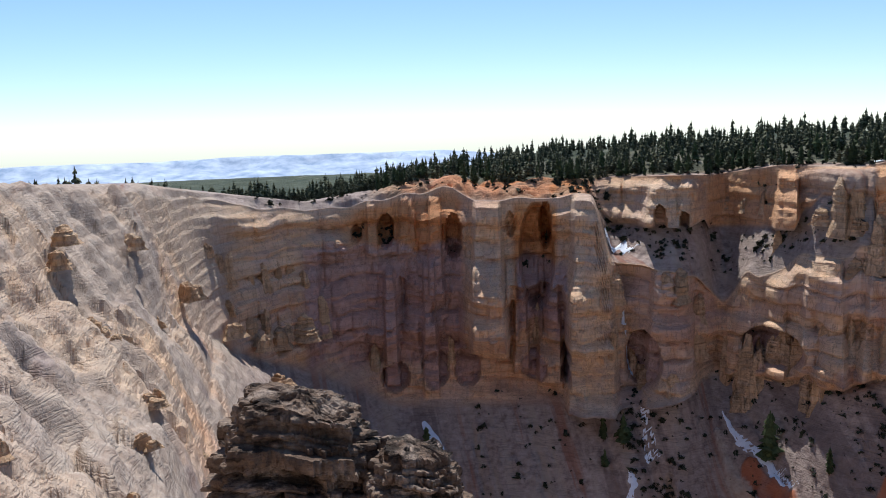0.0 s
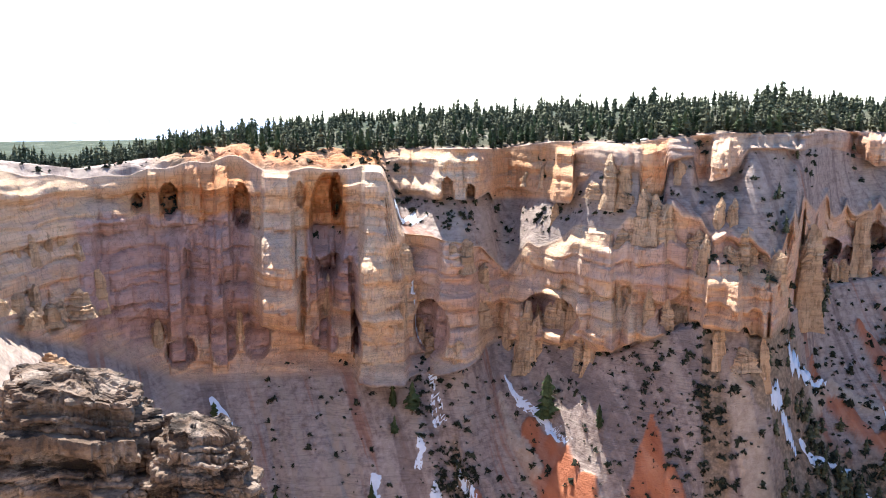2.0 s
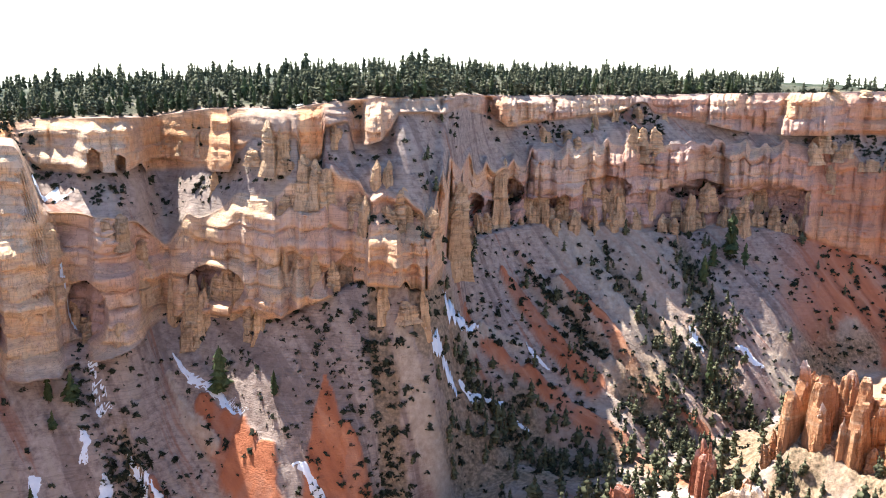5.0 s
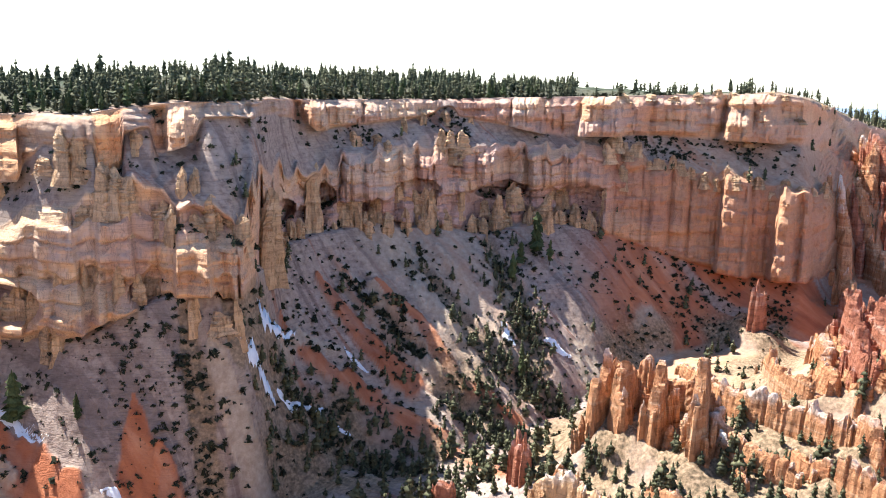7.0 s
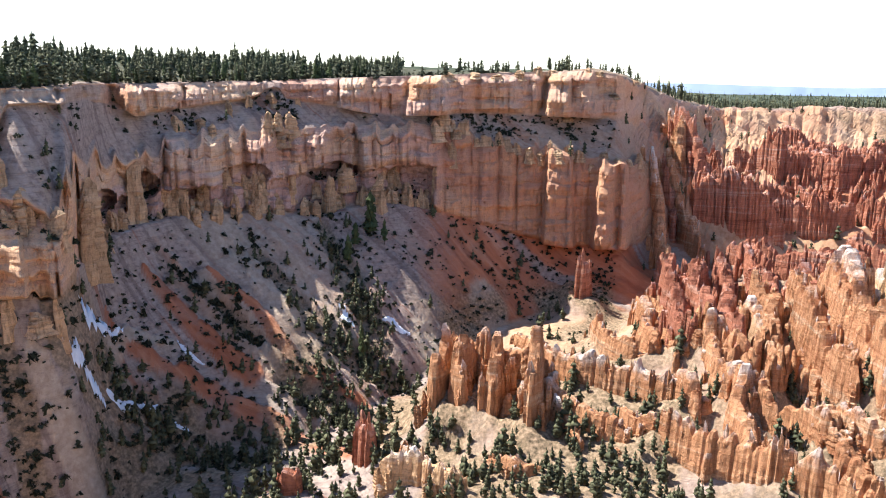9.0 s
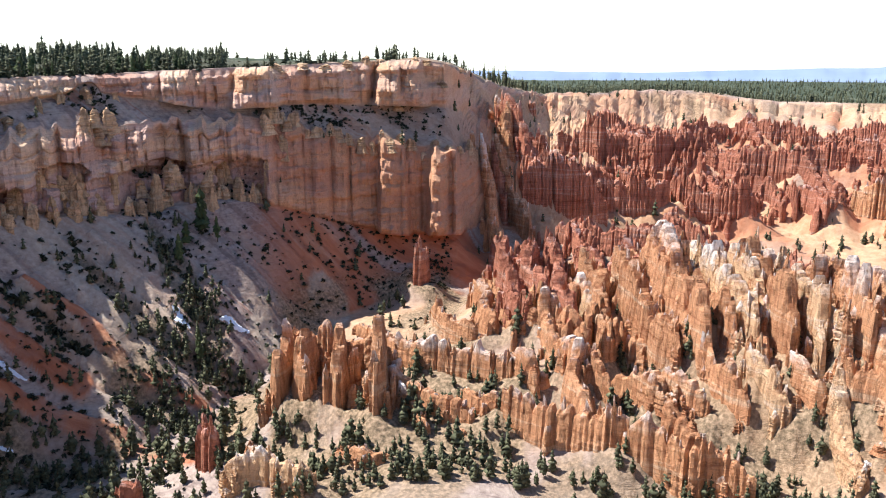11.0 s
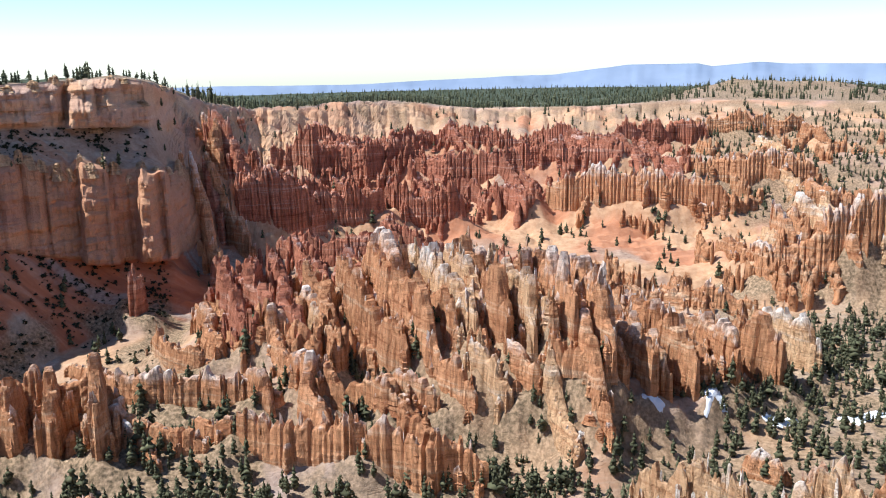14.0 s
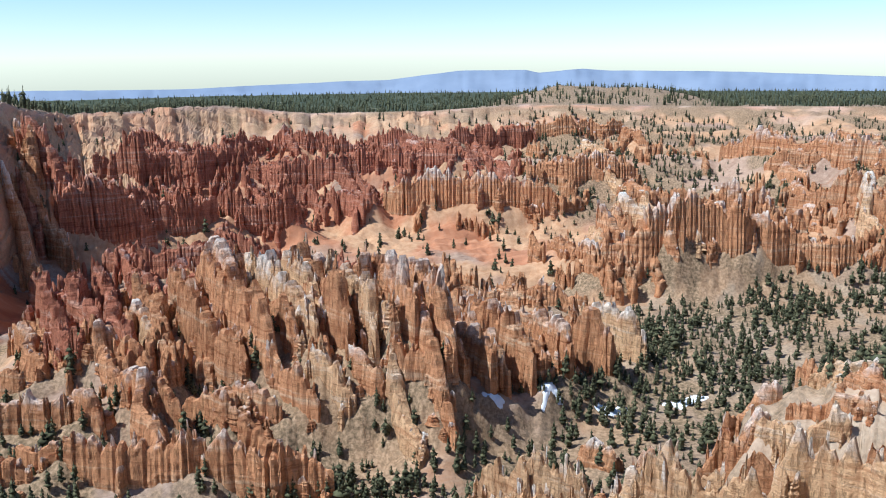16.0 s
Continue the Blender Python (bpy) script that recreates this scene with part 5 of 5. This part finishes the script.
pieces = []
while len(pieces) < 3200:
    az = rng.uniform(2, 70)
    d = row_dist(az, rng.uniform(4.6, 6.1) if rng.random() < 0.7 else rng.uniform(7.25, 8.0))
    x, y = d * math.sin(radians(az)), d * math.cos(radians(az))
    if az < 11 and d > 440:
        continue
    gully = float(ridged((x * 0.97 + y * 0.24) / 40, (x * 0.24 - y * 0.97) / 260, 4))
    if rng.random() > 0.08 + 0.92 * float(smooth(0.75, 0.5, gully)) * (0.25 + float(smooth(0.4, 0.6, fbm(x / 30, y / 30)))):
        continue
    v, f = rng.choice(CLUMPS)
    w = 0.5 + 1.6 * rng.random() ** 2
    pieces.append((v, f, x, y, ground_z(az, d), w, w * rng.uniform(0.7, 1.1), rng.uniform(0, 6.28)))
while len(pieces) < 4200:  # thickets in the gullies
    az_line, r_line, wide_line = rng.choice(GULLIES)
    f = rng.random() * (len(az_line) - 1)
    az, d = np.interp(f, range(len(az_line)), az_line) + rng.gauss(0, 0.8), np.interp(f, range(len(az_line)), r_line) + rng.gauss(0, wide_line * 0.9)
    v, ff = rng.choice(CLUMPS)
    w = 0.8 + 2.0 * rng.random() ** 2
    pieces.append((v, ff, d * math.sin(radians(az)), d * math.cos(radians(az)), ground_z(az, d), w, w * rng.uniform(0.7, 1.2), rng.uniform(0, 6.28)))
while len(pieces) < 5240:  # low growth along the rim
    az = rng.uniform(-12, 62)
    d = row_dist(az, rng.uniform(7.5, 9.9) if az < 11 else rng.uniform(8.95, 10.3))
    x, y = d * math.sin(radians(az)), d * math.cos(radians(az))
    if rng.random() > 0.1 + 0.9 * float(smooth(0.4, 0.6, fbm(x / 14, y / 14))):
        continue
    v, f = rng.choice(CLUMPS)
    w = 0.6 + 1.8 * rng.random() ** 2
    pieces.append((v, f, x, y, ground_z(az, d), w, w * rng.uniform(0.7, 1.1), rng.uniform(0, 6.28)))
tagged(joined("shrubs", pieces, M_SHRUB), "dark low shrubs scattered on the scree", "shrub", kind="stuff")



# ---- old snow in the gullies ----
def snow_patch(az0, r0, az1, r1, wide, label="patch of old snow lying in a gully"):
    """A ragged strip of snow laid over the ground between two points of the plan."""
    p, q = plan_point(az0, r0), plan_point(az1, r1)
    n, m = 26, 9
    side = Vector((-(q - p).y, (q - p).x, 0)).normalized()
    seed = rng.uniform(0, 99)
    verts, faces = [], []
    for i in range(n + 1):
        f = i / n
        w = wide * (0.25 + 1.1 * float(fbm(f * 5 + seed, 1.0))) * math.sin(math.pi * min(0.98, max(0.02, f))) ** 0.5
        sway = (float(fbm(f * 3 + seed, 9.0)) - 0.5) * wide * 2.2
        for j in range(m + 1):
            c = (j / m - 0.5) * 2
            at = p.lerp(q, f) + side * (c * w * (0.8 + 0.5 * float(vnoise(seed + f * 14, j * 0.9))) + sway)
            a, r = math.degrees(math.atan2(at.x, at.y)), at.length
            verts.append((at.x, at.y, ground_z(a, r) + 0.75 * (1 - c ** 2) - 0.3))
    for i in range(n):
        for j in range(m):
            a = i * (m + 1) + j
            faces.append((a, a + 1, a + m + 2, a + m + 1))
    ob = link_mesh("snow_patch", verts, faces, M_SNOW, shade=True)
    return tagged(ob, label, "snow", "snow patches on the scree")


for strip in [(10.5, 448, 12.6, 438, 4), (25.9, 436, 26.5, 427, 2.6), (32.5, 483, 34.3, 466, 2.5), (12.5, 405, 13.9, 393, 4), (12.0, 390, 12.3, 382, 3), (12.8, 379, 13.5, 369, 4), (14.6, 384, 17.2, 358, 4.5), (17.7, 420, 21.9, 388, 3.2)]:
    snow_patch(*strip)
for strip in [(15.1, 361, 16.1, 351, 3.5), (17.3, 372, 19.7, 349, 2.5), (34.4, 384, 36.6, 404, 0.9), (36.8, 408, 39.8, 424, 2.2), (35.6, 406, 38.0, 444, 0.9), (41.2, 455, 42.8, 449, 1.6), (51.7, 508, 52.7, 500, 3.2), (40.6, 420, 41.6, 419, 1.6), (8.6, 381, 9.4, 368, 4), (-1.7, 422, 1.5, 386, 5)]:
    snow_patch(*strip)
for strip in [(27.8, 476, 29.2, 451, 4), (25.3, 363, 28.0, 352, 2), (21, 397, 22.4, 384, 2), (54.6, 512, 56.5, 516, 2.2), (11.6, 429, 12.2, 426, 3), (108.5, 440, 111, 450, 6), (113, 470, 116, 480, 6), (104, 430, 106.5, 428, 5), (101, 405, 102.4, 412, 4)]:
    snow_patch(*strip)



# ---- the rock beside the overlook ----
def layered_rock(name, centre, radii, beds, seed, label):
    """A boulder of thin, weathered beds: ragged slabs, one on the other, with undercut joints."""
    rnd = np.random.RandomState(seed)
    nu = 260
    u = np.arange(nu) / nu * 2 * np.pi
    sq = lambda c, e: np.sign(c) * np.abs(c) ** e
    bx, by = sq(np.cos(u), 0.75) * radii[0], sq(np.sin(u), 0.75) * radii[1]
    around = lambda f, k: fbm(np.cos(u) * f + k * 7.3 + seed, np.sin(u) * f + k * 3.1, 4) - 0.5
    big = 1 + 0.55 * around(1.3, 0)
    thick = rnd.uniform(0.4, 1.6, beds) ** 1.8
    z = np.concatenate([[0], np.cumsum(thick)])
    z = z / z[-1] * radii[2]
    rings, heights = [], []
    shift = rnd.randn(beds, 2) * 0.06
    for k in range(beds):
        t = (k + 0.5) / beds
        body = (0.96 + 0.06 * math.sin(t * 7)) * (1 - 0.5 * max(0.0, (t - 0.62) / 0.38) ** 1.9)
        step = 0.09 * np.round(around(2.6, 2 + 0.22 * k) * 6)  # blocks that have broken away
        face = body * big * (1 + step + 0.3 * around(2.0, k * 0.1) + 0.28 * around(6.0, k * 0.35 + 20) + 0.12 * around(20.0, k * 0.8 + 40) + 0.03 * rnd.randn())
        h = z[k + 1] - z[k]
        dip = 0.12 * bx + 0.22 * around(1.2, 50 + 0.1 * k)
        joint = rnd.choice((0.985, 0.98, 0.97, 0.95, 0.86))
        for part_of, pull in ((0.0, joint), (0.2, 0.99), (0.55, 1.0), (0.85, 0.985), (1.0, (1 + joint) / 2 - 0.02)):
            r = face * pull * (1 + 0.03 * around(24.0, k * 6 + part_of * 9))
            rings.append(np.stack([bx * r + shift[k, 0], by * r + shift[k, 1]], 1))
            heights.append(z[k] + h * part_of - dip + 0.06 * around(7.0, k + 70) * (part_of > 0.5))
    for pull in (0.94, 0.88, 0.8, 0.72, 0.64, 0.56, 0.48, 0.4, 0.3, 0.2, 0.1):  # the worn top, broken into low blocks
        x, y = bx * face * pull, by * face * pull
        blocks = np.round(4 * fbm(x * 1.6 + seed, y * 1.6, 3)) / 4
        rings.append(np.stack([x, y], 1))
        heights.append(z[-1] - dip * pull + (1 - pull) ** 0.5 * (0.1 + 0.5 * (blocks - 0.4) + 0.3 * (fbm(x * 4, y * 4, 3) - 0.5)))
    n = len(rings)
    verts = np.concatenate([np.concatenate([r, h[:, None]], 1) for r, h in zip(rings, heights)] + [np.array([[0, 0, z[-1] + 0.05]])]) + np.array(centre)
    i, j = np.meshgrid(np.arange(n - 1), np.arange(nu), indexing="ij")
    a, b = i * nu + j, i * nu + (j + 1) % nu
    faces = np.stack([a, b, b + nu, a + nu], -1).reshape(-1, 4).tolist()
    faces += [((n - 1) * nu + i, (n - 1) * nu + (i + 1) % nu, n * nu) for i in range(nu)]
    ob = link_mesh(name, verts.tolist(), faces, M_NEAR)
    return tagged(ob, label, "boulder")


layered_rock("limestone_boulder", (-3.35, 19.9, -14.2), (2.4, 2.1, 7.95), 56, 2, "dark grey-brown layered limestone boulder with undercut ledges")
layered_rock("limestone_boulder", (-0.85, 19.3, -14.4), (1.35, 1.5, 7.2), 50, 6, "dark grey-brown limestone boulder leaning against a larger one")



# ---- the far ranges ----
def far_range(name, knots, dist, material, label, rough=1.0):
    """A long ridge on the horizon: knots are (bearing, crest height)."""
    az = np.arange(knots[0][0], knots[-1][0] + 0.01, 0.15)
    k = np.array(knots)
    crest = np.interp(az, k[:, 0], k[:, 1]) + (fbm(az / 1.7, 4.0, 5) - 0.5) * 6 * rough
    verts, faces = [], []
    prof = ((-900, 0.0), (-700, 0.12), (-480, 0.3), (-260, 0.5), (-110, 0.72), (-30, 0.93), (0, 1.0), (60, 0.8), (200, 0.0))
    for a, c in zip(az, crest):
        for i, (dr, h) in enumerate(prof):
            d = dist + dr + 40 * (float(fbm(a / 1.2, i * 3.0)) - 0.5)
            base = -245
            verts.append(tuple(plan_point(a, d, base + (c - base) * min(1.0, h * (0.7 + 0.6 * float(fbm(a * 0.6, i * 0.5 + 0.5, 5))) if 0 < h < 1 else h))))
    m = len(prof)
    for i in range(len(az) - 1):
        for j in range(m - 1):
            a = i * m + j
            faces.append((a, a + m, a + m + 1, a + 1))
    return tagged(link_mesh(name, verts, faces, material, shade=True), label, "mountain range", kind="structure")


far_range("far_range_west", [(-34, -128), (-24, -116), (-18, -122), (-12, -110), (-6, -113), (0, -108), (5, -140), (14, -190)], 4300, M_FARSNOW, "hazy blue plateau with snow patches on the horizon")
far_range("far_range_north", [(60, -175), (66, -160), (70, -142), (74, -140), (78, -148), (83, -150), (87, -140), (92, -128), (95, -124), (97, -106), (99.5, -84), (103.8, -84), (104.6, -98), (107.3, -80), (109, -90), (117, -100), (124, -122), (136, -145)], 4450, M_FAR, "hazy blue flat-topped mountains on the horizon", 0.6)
